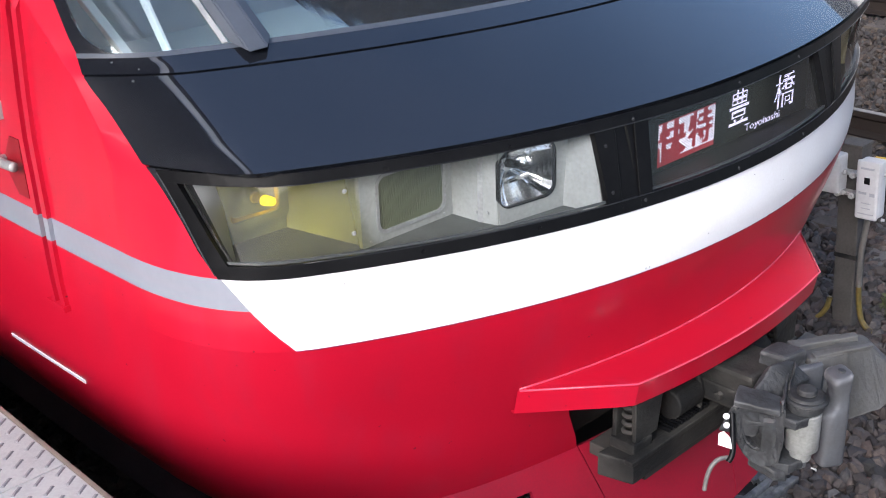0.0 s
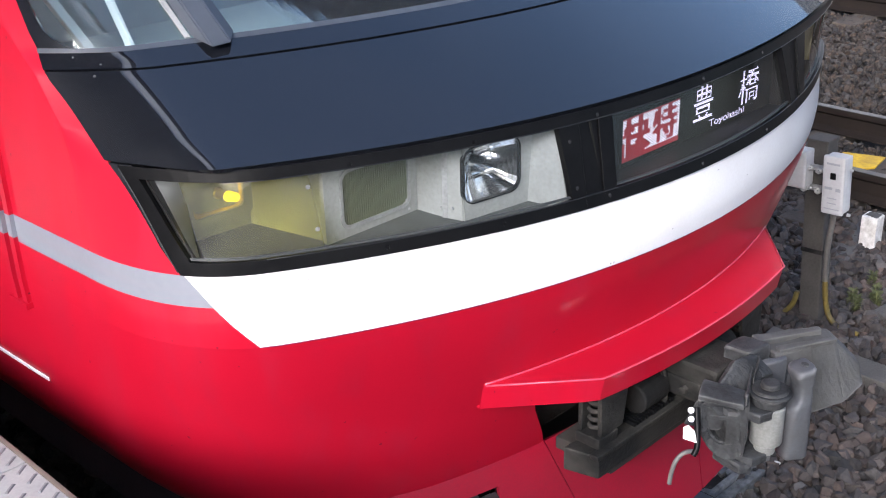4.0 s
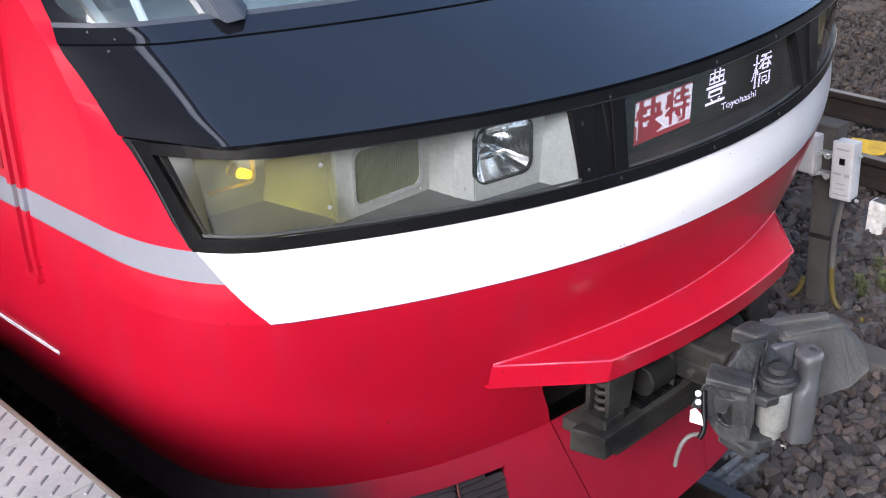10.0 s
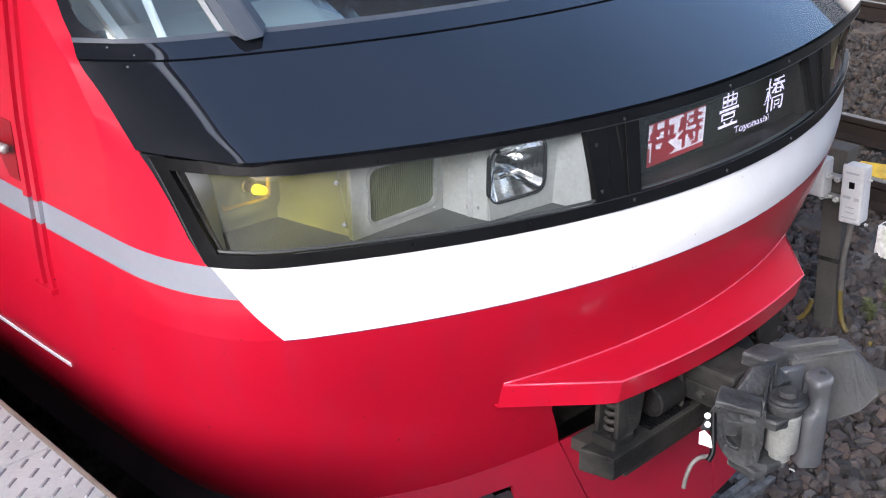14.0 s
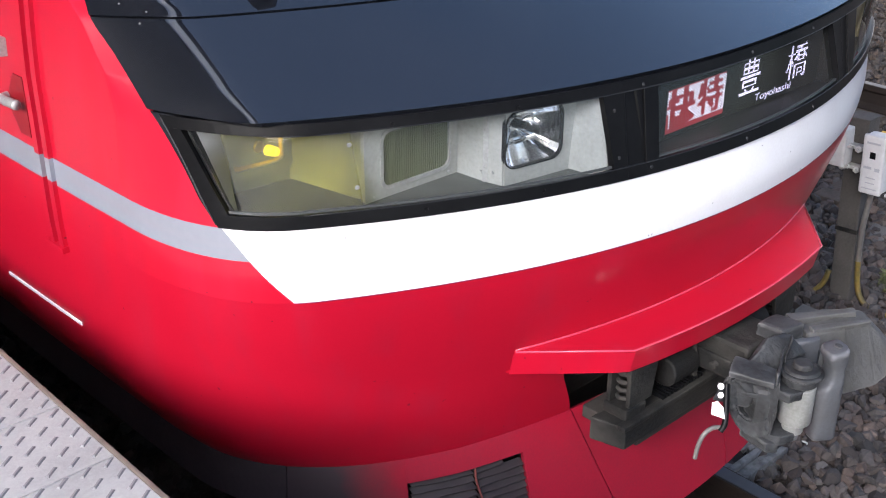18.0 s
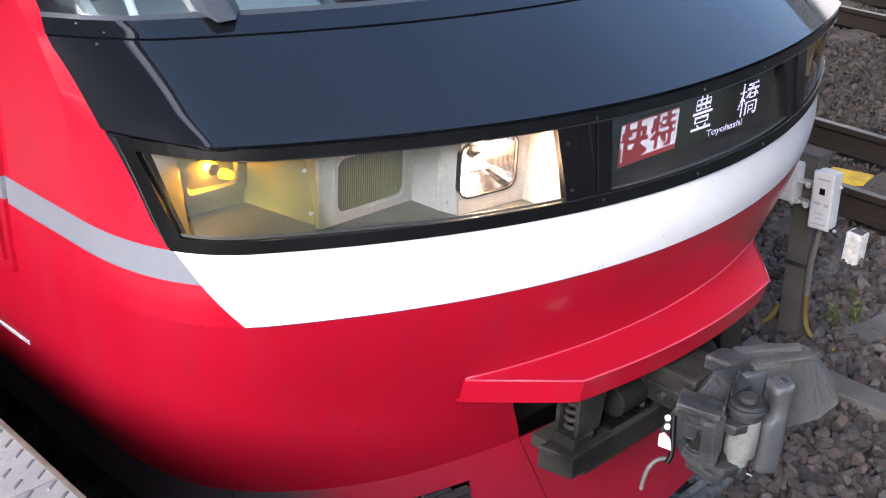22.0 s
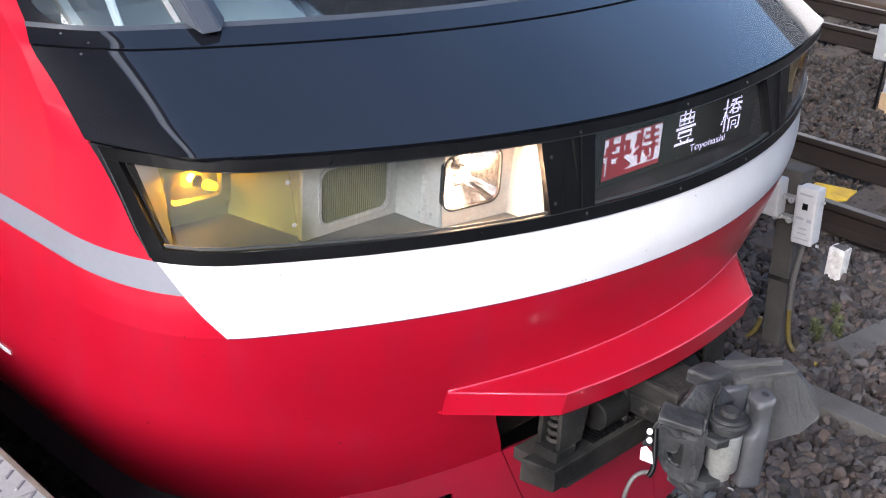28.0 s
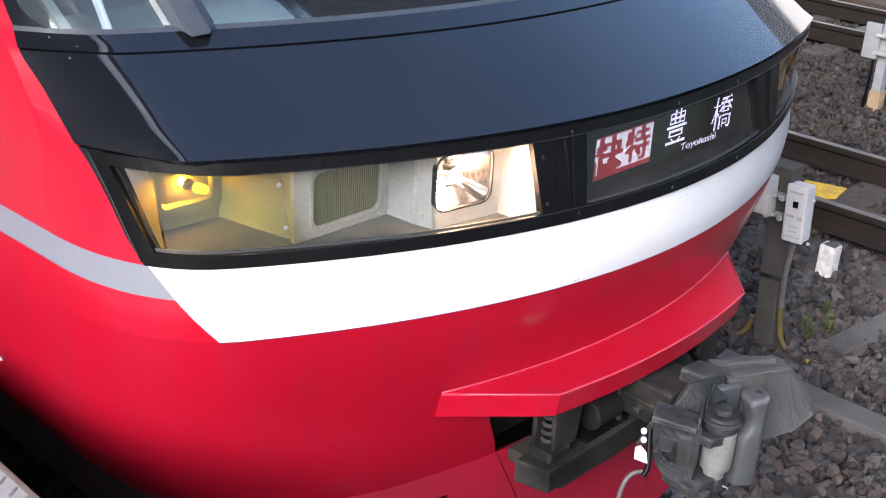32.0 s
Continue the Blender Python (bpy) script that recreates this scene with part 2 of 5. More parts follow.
PILLAR = material("pillar_paint", (0.06, 0.068, 0.085), 0.35, second=(0.045, 0.05, 0.06), bump=0.05, coat=0.3)
CABINSIDE = material("cab_trim", (0.44, 0.52, 0.53), 0.7, second=(0.33, 0.40, 0.41), bump=0.1)
FRAMELINE = material("frame_lip", (0.022, 0.023, 0.025), 0.3, second=(0.015, 0.015, 0.016), bump=0.05)
BANDEDGE = material("band_edge", (0.10, 0.012, 0.06), 0.4, second=(0.07, 0.01, 0.05), bump=0.0)
SEAL = material("glass_seal", (0.034, 0.038, 0.038), 0.5, second=(0.026, 0.028, 0.028), bump=0.1)
LENS = material("ribbed_lens", (0.115, 0.128, 0.072), 0.35, second=(0.085, 0.095, 0.05), bump=0.05)
LENSBACK = material("lens_backing", (0.018, 0.022, 0.010), 0.5, second=(0.03, 0.034, 0.016), bump=0.1)
BRASS = material("gilt_reflector", (0.80, 0.62, 0.25), 0.42, 0.9, second=(0.6, 0.45, 0.15), scale=20, bump=0.3, depth=0.002)
YELLOWTIP = glowing("lit_yellow_bulb", (1.0, 0.72, 0.03), 1.1)
# lighter red that paints the highlight on the fairing's edges
REDGLEAM = material("red_edge_highlight", (0.60, 0.07, 0.11), 0.35, second=(0.5, 0.03, 0.07), bump=0.02)
REDDARK = material("deep_red", (0.24, 0.006, 0.012), 0.4, second=(0.18, 0.005, 0.01), bump=0.03)
WORN2 = material("smooth_grey_steel", (0.080, 0.085, 0.094), 0.58, 0.2, spec=0.35, second=(0.06, 0.06, 0.064), scale=16, grain=120, bump=0.25, depth=0.002, edges=(0.38, 0.38, 0.39))
HORN = material("dull_cast_iron", (0.080, 0.081, 0.081), 0.7, 0.15, second=(0.05, 0.047, 0.042), scale=7, grain=90, bump=0.4, depth=0.004, edges=(0.24, 0.24, 0.235))
TAGWHITE = material("white_tag", (0.9, 0.9, 0.92), 0.4, second=(0.8, 0.8, 0.82), bump=0.02)
HOSEGREY = material("grey_hose", (0.15, 0.14, 0.13), 0.5, second=(0.08, 0.075, 0.07), bump=0.1)
POSTGREY = material("stained_concrete", (0.075, 0.070, 0.064), 0.9, second=(0.04, 0.037, 0.034), scale=6, grain=90, bump=0.5, depth=0.004)
PEELING = material("peeling_white_paint", (0.74, 0.73, 0.71), 0.7, second=(0.35, 0.33, 0.30), scale=26, grain=60, bump=0.4, specks=0.08)
GALV = material("galvanised_steel", (0.50, 0.50, 0.49), 0.5, 0.5, second=(0.36, 0.36, 0.35), scale=20, bump=0.2)
PRINT = material("grey_print", (0.34, 0.35, 0.38), 0.6, bump=0.0)
TAN = material("tan_timber", (0.34, 0.24, 0.14), 0.85, second=(0.22, 0.15, 0.09), scale=12, bump=0.4)
WEATHERED = material("split_timber", (0.20, 0.20, 0.20), 0.9, second=(0.06, 0.06, 0.06), scale=18, grain=45, bump=0.9, depth=0.012)
SKIRTRED = material("dusty_red_paint", (0.29, 0.004, 0.021), 0.42, second=(0.21, 0.009, 0.022), scale=4, grain=180, bump=0.04, depth=0.0006, coat=0.15, spec=0.25, runs=(0.24, 0.012, 0.028))
# skirt ends: mostly shade painted into the colour, with some soot
SHADESOOT = material("shaded_sooty_red", (0.050, 0.038, 0.042), 0.7, second=(0.032, 0.026, 0.029), scale=5, grain=90, bump=0.2, spec=0.2)
SHADEFADE = material("red_fading_to_shade", (0.29, 0.004, 0.021), 0.42, second=(0.21, 0.009, 0.022), scale=4, grain=180, bump=0.04, depth=0.0006, coat=0.15, spec=0.25)
shade_nodes, shade_links = SHADEFADE.node_tree.nodes, SHADEFADE.node_tree.links
paint_in = shade_nodes["Principled BSDF"].inputs["Base Color"]
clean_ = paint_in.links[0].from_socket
where_, apart_, far_, cloud_, sum_, fade_, shade_mix_ = [shade_nodes.new(k_) for k_ in ("ShaderNodeTexCoord", "ShaderNodeSeparateXYZ", "ShaderNodeMath", "ShaderNodeTexNoise", "ShaderNodeMath", "ShaderNodeMapRange", "ShaderNodeMix")]
shade_links.new(where_.outputs["Object"], apart_.inputs[0])
shade_links.new(where_.outputs["Object"], cloud_.inputs["Vector"])
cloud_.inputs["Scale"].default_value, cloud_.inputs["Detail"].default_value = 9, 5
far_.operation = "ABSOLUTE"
shade_links.new(apart_.outputs[0], far_.inputs[0])
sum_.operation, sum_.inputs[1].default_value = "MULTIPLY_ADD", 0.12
shade_links.new(cloud_.outputs["Fac"], sum_.inputs[0])
shade_links.new(far_.outputs[0], sum_.inputs[2])
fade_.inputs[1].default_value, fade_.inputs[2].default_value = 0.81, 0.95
shade_links.new(sum_.outputs[0], fade_.inputs[0])
shade_mix_.data_type = "RGBA"
shade_mix_.inputs[7].default_value = (0.046, 0.035, 0.039, 1)
shade_links.new(fade_.outputs[0], shade_mix_.inputs[0])
shade_links.new(clean_, shade_mix_.inputs[6])
shade_links.new(shade_mix_.outputs[2], paint_in)
SLAT = material("louvre_paint", (0.022, 0.018, 0.020), 0.5, second=(0.035, 0.028, 0.028), bump=0.1)
RUSTBAR = material("rusty_bar", (0.16, 0.03, 0.025), 0.7, second=(0.09, 0.03, 0.02), bump=0.2)
WALLDARK = material("dark_station_wall", (0.03, 0.03, 0.032), 0.8, second=(0.02, 0.02, 0.022), scale=1.5, bump=0.2)
# for the unseen sheet that makes the bright line on the hood's crease
GLEAMSHEET = material("translucent_sheet", (0.75, 0.76, 0.78), 0.6, second=(0.66, 0.67, 0.69), scale=2, bump=0.05)
through_ = GLEAMSHEET.node_tree.nodes.new("ShaderNodeBsdfTranslucent")
through_.inputs[0].default_value = (0.95, 0.95, 0.96, 1)
GLEAMSHEET.node_tree.links.new(through_.outputs[0], GLEAMSHEET.node_tree.nodes["Material Output"].inputs[0])
WALLWHITE = material("white_reflection_wall", (0.84, 0.84, 0.85), 0.8, second=(0.76, 0.76, 0.77), scale=1.5, bump=0.2)
WALLGREY = material("grey_unseen_wall", (0.12, 0.12, 0.125), 0.8, second=(0.09, 0.09, 0.095), scale=1.5, bump=0.2)
MASK = material("display_mask", (0.014, 0.0135, 0.012), 0.6, spec=0.08, second=(0.010, 0.010, 0.009), bump=0.05)

# ---- mesh helpers ----


def hollow(bm, thick):
    """Gives an open sheet its thickness: an inner face and a rim with edges of its own."""
    faces, rim = bm.faces[:], [e for e in bm.edges if e.is_boundary]
    inner = {v: bm.verts.new(v.co - v.normal * thick) for v in bm.verts[:]}
    for f in faces:
        bm.faces.new([inner[v] for v in reversed(f.verts)])
    for e in rim:
        a, b = e.verts
        l = e.link_loops[0]
        if l.vert != a:
            a, b = b, a
        bm.faces.new([bm.verts.new(c) for c in (b.co, a.co, inner[a].co, inner[b].co)])


def part(name, bm, mat, parent=None, label="", smooth=False, thick=0.0):
    """Links a bmesh as one mesh object, under a thing or a part."""
    me = bpy.data.meshes.new(name)
    if smooth:
        for f in bm.faces:
            f.smooth = True
    bm.normal_update()
    if thick:
        hollow(bm, thick)
    bm.to_mesh(me)
    bm.free()
    me.materials.append(mat)
    ob = new(name, me)
    if parent:
        ob.parent = parent
    if label:
        ob["label"] = label
    return ob


def block(x0, x1, y0, y1, z0, z1, bevel=0.004, bm=None, turn=None):
    """A bevelled box between two corners."""
    one = bmesh.new()
    bmesh.ops.create_cube(one, size=1)
    for v in one.verts:
        v.co = Vector(((x0 + x1) / 2 + v.co.x * (x1 - x0), (y0 + y1) / 2 + v.co.y * (y1 - y0), (z0 + z1) / 2 + v.co.z * (z1 - z0)))
    if bevel:
        bmesh.ops.bevel(one, geom=one.edges[:], offset=bevel, segments=2, affect="EDGES", profile=0.6)
    if turn is not None:
        bmesh.ops.transform(one, matrix=turn, verts=one.verts)
    return join(bm, one)


def join(bm, one):
    if bm is None:
        return one
    me = bpy.data.meshes.new("tmp")
    one.to_mesh(me)
    one.free()
    bm.from_mesh(me)
    bpy.data.meshes.remove(me)
    return bm


def prism(outline, lift, bevel=0.0, bm=None, turn=None):
    """A flat outline of (x, y, z) points drawn out along lift."""
    one = bmesh.new()
    low = [one.verts.new(p) for p in outline]
    top = [one.verts.new(Vector(p) + Vector(lift)) for p in outline]
    one.faces.new(low)
    one.faces.new(top[::-1])
    for i in range(len(low)):
        j = (i + 1) % len(low)
        one.faces.new((low[j], low[i], top[i], top[j]))
    bmesh.ops.recalc_face_normals(one, faces=one.faces)
    if bevel:
        bmesh.ops.bevel(one, geom=one.edges[:], offset=bevel, segments=2, affect="EDGES", profile=0.6)
    if turn is not None:
        bmesh.ops.transform(one, matrix=turn, verts=one.verts)
    return join(bm, one)


def drum(centre, axis, r0, r1, length, n=28, bevel=0.0, bm=None):
    """A round bar or cone from centre along axis."""
    one = bmesh.new()
    bmesh.ops.create_cone(one, cap_ends=True, segments=n, radius1=r0, radius2=r1, depth=length)
    if bevel:
        rim = [e for e in one.edges if abs(e.verts[0].co.z - e.verts[1].co.z) < 1e-6]
        bmesh.ops.bevel(one, geom=rim, offset=bevel, segments=3, affect="EDGES", profile=0.5)
    axis = Vector(axis).normalized()
    m = Matrix.Translation(Vector(centre) + axis * length / 2) @ axis.to_track_quat("Z", "Y").to_matrix().to_4x4()
    bmesh.ops.transform(one, matrix=m, verts=one.verts)
    return join(bm, one)


def tube(points, r, n=10, bm=None, rounds=3):
    """A round tube through points, smoothed."""
    pts = [Vector(p) for p in points]
    for _ in range(rounds):
        pts = [pts[0]] + [q for a, b in zip(pts, pts[1:]) for q in (a.lerp(b, 0.25), a.lerp(b, 0.75))] + [pts[-1]]
    one = bmesh.new()
    rings, side = [], None
    for i, p in enumerate(pts):
        d = (pts[min(i + 1, len(pts) - 1)] - pts[max(i - 1, 0)]).normalized()
        side = d.orthogonal().normalized() if side is None else (side - d * side.dot(d)).normalized()
        up = d.cross(side)
        rings.append([one.verts.new(p + (side * math.cos(a) + up * math.sin(a)) * r) for a in np.linspace(0, 2 * math.pi, n, endpoint=False)])
    for a, b in zip(rings, rings[1:]):
        for i in range(n):
            one.faces.new((a[i], a[(i + 1) % n], b[(i + 1) % n], b[i]))
    one.faces.new(rings[0][::-1])
    one.faces.new(rings[-1])
    for f in one.faces:
        f.smooth = True
    return join(bm, one)


def thing(name, label, category, at=(0, 0, 0), group=""):
    e = new(name)
    e.empty_display_size = 0.1
    e.matrix_basis = Matrix.Translation(at)
    return tagged(e, label, category, group)


# ---- the nose's surface: a plan curve for every height ----
BACK = 6.0


def nose_y(z):
    if z < 1.26:
        d = 1.26 - z
        return 1.291 + 0.425 * d * d / (d + 0.13)
    return float(np.interp(z, [1.26, 1.352, 1.545, 1.5525, 1.692, 1.724, 2.9], [1.291, 1.295, 1.360, 1.358, 1.648, 1.714, 3.25]))


def plan(z):
    """Front arc on the near and the far half, half width, trims of the corner along the front and along the side, inset of its bend, at a height."""
    a = float(np.interp(z, [0.65, 0.95, 1.2, 1.352, 1.545, 1.69, 1.724, 2.6], [0.24, 0.26, 0.265, 0.275, 0.256, 0.222, 0.210, 0.15]))
    af = a * float(np.interp(z, [1.352, 1.545, 1.69, 2.0], [1.0, 0.74, 0.80, 1.0]))
    w = float(np.interp(z, [0.6, 0.65, 0.7, 0.8, 0.88, 0.94, 1.06, 1.2, 1.545, 1.71, 2.2, 2.9], [1.00, 1.06, 1.105, 1.165, 1.188, 1.197, 1.207, 1.212, 1.213, 1.207, 1.195, 1.10]))
    d1 = float(np.interp(z, [0.6, 0.7, 0.8, 0.95, 1.2, 1.4, 1.545, 1.5515, 1.63, 1.69, 1.8], [0.44, 0.43, 0.37, 0.28, 0.19, 0.172, 0.213, 0.136, 0.158, 0.176, 0.176]))
    d2 = float(np.interp(z, [0.6, 0.7, 0.8, 0.95, 1.2, 1.4, 1.545, 1.69, 1.75, 2.2], [0.28, 0.33, 0.40, 0.45, 0.30, 0.25, 0.203, 0.085, 0.08, 0.08]))
    ci = float(np.interp(z, [1.352, 1.545, 1.56, 1.69, 1.724], [0.0, 0.083, 0.083, 0.015, 0.015]))
    cj = float(np.interp(z, [1.352, 1.545, 1.56, 1.69, 1.724], [0.012, 0.037, 0.040, 0.060, 0.050]))
    return nose_y(z), a, af, w, d1, d2, ci, cj


def skin(p, z, out=0.0):
    """A point of the nose at p, -1 to 1 round the plan (0 the middle, 0.6 to 0.8 the corner), and z; out: moved outwards."""
    yf, a, af, w, d1, d2, ci, cj = plan(z)
    q, s = abs(p), math.copysign(1.0, p)
    a = af if p > 0 else a
    if p > 0:
        w -= 0.045 * float(np.interp(z, [1.352, 1.545, 1.57, 1.63], [0.0, 1.0, 1.0, 0.0]))
    xf = w - d1
    yc = yf + a * w * w
    if q <= 0.6:
        x = xf * q / 0.6
        y = yf + a * x * x
        n = Vector((2 * a * x, -1, 0))
    elif q <= 0.8:
        u = (q - 0.6) / 0.2
        p0, p1, p2 = Vector((xf, yf + a * xf * xf, 0)), Vector((w - ci, yc - cj, 0)), Vector((w, yc + d2, 0))
        v = p0 * (1 - u) ** 2 + p1 * 2 * u * (1 - u) + p2 * u * u
        d = (p1 - p0) * (1 - u) + (p2 - p1) * u
        crisp = float(np.interp(z, [1.546, 1.5515, 1.60, 1.70, 1.75], [0.0, 0.35, 1.0, 1.0, 0.6]))
        if crisp:
            crisp += (1 - crisp) * float(np.interp(u, [0.55, 0.8], [0, 1]))
            # a tight bend, then a flatter chamfer to the side
            k = Vector((xf + 0.040, yf + a * (xf + 0.040) ** 2, 0))
            m_ = k.lerp(p2, 0.22)
            if u < 0.45:
                t = u / 0.45
                v2, d2_ = p0 * (1 - t) ** 2 + k * 2 * t * (1 - t) + m_ * t * t, (k - p0) * (1 - t) + (m_ - k) * t
            else:
                t = (u - 0.45) / 0.55
                c_ = m_.lerp(p2, 0.55) + Vector((0.006, -0.003, 0))
                v2, d2_ = m_ * (1 - t) ** 2 + c_ * 2 * t * (1 - t) + p2 * t * t, (c_ - m_) * (1 - t) + (p2 - c_) * t
            v, d = v.lerp(v2, crisp), d.normalized().lerp(d2_.normalized(), crisp)
        x, y, n = v.x, v.y, Vector((d.y, -d.x, 0))
    else:
        u = (q - 0.8) / 0.2
        y = yc + d2 + (BACK - yc - d2) * u * u
        x = w + 0.03 * (1 - math.exp(-(y - yc - d2) / 0.8))
        n = Vector((1, -0.03, 0))
    n.normalize()
    return Vector((s * (x + n.x * out), y + n.y * out, z))


def at_x(x, z):
    """p for a place on the front or the corner, by its distance from the middle."""
    lo, hi = 0.0, 0.8
    for _ in range(30):
        m = (lo + hi) / 2
        lo, hi = (m, hi) if skin(m, z).x < abs(x) else (lo, m)
    return math.copysign(lo, x)


def at_y(y, z):
    """p for a place on the near side, by its distance along the track."""
    lo, hi = 0.0, 1.0
    for _ in range(30):
        m = (lo + hi) / 2
        lo, hi = (m, hi) if skin(-m, z).y < y else (lo, m)
    return -lo


def sheet(p0, p1, z0, z1, np_=24, nz=6, out=0.0, levels=None):
    """A piece of the nose's surface. Limits are numbers or functions: p of z, z of p's share."""
    bm = bmesh.new()
    rows = []
    for v in levels or [j / nz for j in range(nz + 1)]:
        row = []
        for i in range(np_ + 1):
            u = i / np_
            a = z0(u) if callable(z0) else z0
            b = z1(u) if callable(z1) else z1
            z = a + (b - a) * v
            l = p0(z) if callable(p0) else p0
            r = p1(z) if callable(p1) else p1
            row.append(bm.verts.new(skin(l + (r - l) * u, z, out)))
        rows.append(row)
    for a, b in zip(rows, rows[1:]):
        for i in range(np_):
            bm.faces.new((a[i], a[i + 1], b[i + 1], b[i]))
    return bm


def edge_black(z):
    """Where the red side meets the black front, on the near side."""
    y = float(np.interp(z, [1.352, 1.394, 1.442, 1.49, 1.530, 1.545, 1.5525, 1.588, 1.635, 1.673, 1.713, 1.767, 1.82, 2.6], [1.706, 1.744, 1.780, 1.818, 1.850, 1.863, 1.862, 1.907, 1.966, 2.016, 2.060, 2.117, 2.169, 2.95]))
    return at_y(y, z)


def edge_white(z):
    """The slanting end of the white band."""
    return -abs(at_x(float(np.interp(z, [1.2, 1.24, 1.283, 1.352], [1.066, 1.097, 1.122, 1.152])), z))

# ---- ground, tracks and platform ----


def slab(name, x0, x1, y0, y1, z0, z1, mat, bevel=0.0):
    return part(name, block(x0, x1, y0, y1, z0, z1, bevel), mat)


ground = part("ground", (lambda b: (bmesh.ops.create_grid(b, x_segments=40, y_segments=40, size=300), b)[1])(bmesh.new()), EARTH)
ground.location.z = -0.235
tagged(ground, "dark brown ballast bed between the tracks", "ground", kind="structure")


def rail_mesh(length):
    half = [(0.033, 0), (0.034, -0.012), (0.031, -0.036), (0.009, -0.05), (0.008, -0.122), (0.03, -0.134), (0.064, -0.144), (0.064, -0.153)]
    ring = half + [(-x, z) for x, z in half[::-1]]
    return prism([(x, 0, z) for x, z in ring], (0, length, 0), 0.0015)


def rail(x, label, top=RAILTOP):
    t = thing("rail", label, "rail", (x, -14, 0), "running rails")
    part("web", rail_mesh(50), RAIL, t)
    part("head", block(-0.026, 0.026, 0, 50, -0.004, 0.002, 0.0015), top, t, "bright worn running surface")
    return t


for rx in (-0.533, 0.533):
    rail(rx, "steel rail under the red train, head darkened for shade", RAILSHADE)
for rx in (3.63, 4.59, 7.78, 8.82):
    rail(rx, "rusty steel rail with a polished head on ballast")

for cx, gap in ((0.0, 0.62), (4.11, 0.60), (8.3, 0.62)):
    sleeper_mesh = None
    for i in range(-6, 16):
        y = i * gap + 0.22 + 0.03 * math.sin(i * 2.3 + cx)
        if sleeper_mesh is None:
            s = part("sleeper", block(-1.0, 1.0, -0.11, 0.11, -0.14, 0.0, 0.012), TIMBER if cx else SHADETIMBER)
            sleeper_mesh = s.data
        else:
            s = new("sleeper", sleeper_mesh)
        s.matrix_basis = pose(cx, y, -0.158 if cx else -0.205, 0, 0, 1.5 * math.sin(i * 5.1 + cx))
        tagged(s, "weathered dark timber sleeper bedded in ballast" if cx else "timber sleeper painted dark for the shade under the red train", "sleeper", "timber sleepers")

# ---- the train ----
train = thing("train", "red express train with white band and black glossy front panel", "train", (0, 1.3, 0))
train.matrix_basis = Matrix.Identity(4)


def side(fn):
    return lambda z: -fn(z)


TOP = 2.9
wall_levels = [(z - 1.352) / (TOP - 1.352) for z in [*np.linspace(1.352, 1.522, 14), *np.linspace(1.594, 1.76, 20), *np.linspace(1.80, TOP, 26)]]
# red lower panels, with the mouth of the coupler left open
apron = sheet(-1.0, 1.0, 0.65, 1.2, 240, 22)
open_p = at_x(0.43, 0.86)
bmesh.ops.delete(apron, geom=[f for f in apron.faces if f.calc_center_median().z < 0.90 and abs(f.calc_center_median().x) < skin(open_p, f.calc_center_median().z).x], context="FACES")
part("apron", apron, RED, train, "glossy red lower front panel", True, 0.012)
part("white_band", sheet(edge_white, side(edge_white), 1.2, 1.352, 70, 6), WHITE, train, "glossy white band round the nose", True, 0.012)
part("band_edge", sheet(lambda z: edge_white(1.2), lambda z: -edge_white(1.2), 1.1985, 1.2003, 70, 1, 0.0008), BANDEDGE, train, "thin dark line under the white band", True)
for near in (True, False):
    f = (lambda p0, p1: (p0, p1)) if near else (lambda p0, p1: ((lambda z: -(p1(z) if callable(p1) else p1)), (lambda z: -(p0(z) if callable(p0) else p0))))
    part("side_panel", sheet(*f(-1.0, edge_white), 1.2, 1.288, 50, 4), RED, train, "", True, 0.012)
    part("grey_stripe", sheet(*f(-1.0, edge_white), 1.288, 1.352, 50, 4), GREY, train, "light grey painted stripe", True, 0.012)
    part("side_wall", sheet(*f(-1.0, edge_black), 1.352, TOP, 50, levels=wall_levels), RED, train, "glossy red cab side", True, 0.012)
    part("black_corner", sheet(*f(edge_black, lambda z: at_y(1.680 + 0.135 * (z - 1.354) / 0.19, z)), 1.352, 1.545, 12, 8), BLACK, train, "", True, 0.012)

# black front: lamp band, hood, cowl, windscreen
outer_end = lambda z: at_y(1.704 + 0.717 * (z - 1.354), z)
inner_end = lambda z: at_y(1.690 + 0.748 * (z - 1.378), z)
neg = lambda f: (lambda z: -f(z))
px = lambda x: (lambda z: at_x(x, z))
ZL, ZH = 1.379, 1.523


def band(name, p0, p1, z0, z1, n=40, out=0.006, thick=0.016):
    ob = part(name, sheet(p0, p1, z0, z1, n, 3, out), RUBBER, train, "", False, thick)
    soft = ob.modifiers.new("rounded_edges", "BEVEL")
    soft.width, soft.segments, soft.angle_limit = 0.0018, 2, radians(50)
    return ob


band("lamp_frame_bottom", outer_end, neg(outer_end), 1.354, ZL, 90)
band("lamp_frame_top", outer_end, neg(outer_end), ZH, 1.545, 90)
# lamp frames and display frame side by side, with a set-back post between them
post = lambda x, k: (lambda z: at_x(x + k * (z - 1.45), z))
POSTS = {"lamp_in": post(-0.427, 0.12), "lamp_out": post(-0.386, 0.24), "display_out": post(-0.336, 0.256), "display_in": post(-0.301, 0.277),
         "far_in": post(0.425, -0.12), "far_out": post(0.465, 0.0), "far_lamp_out": post(0.515, 0.12), "far_lamp_in": post(0.575, 0.3)}
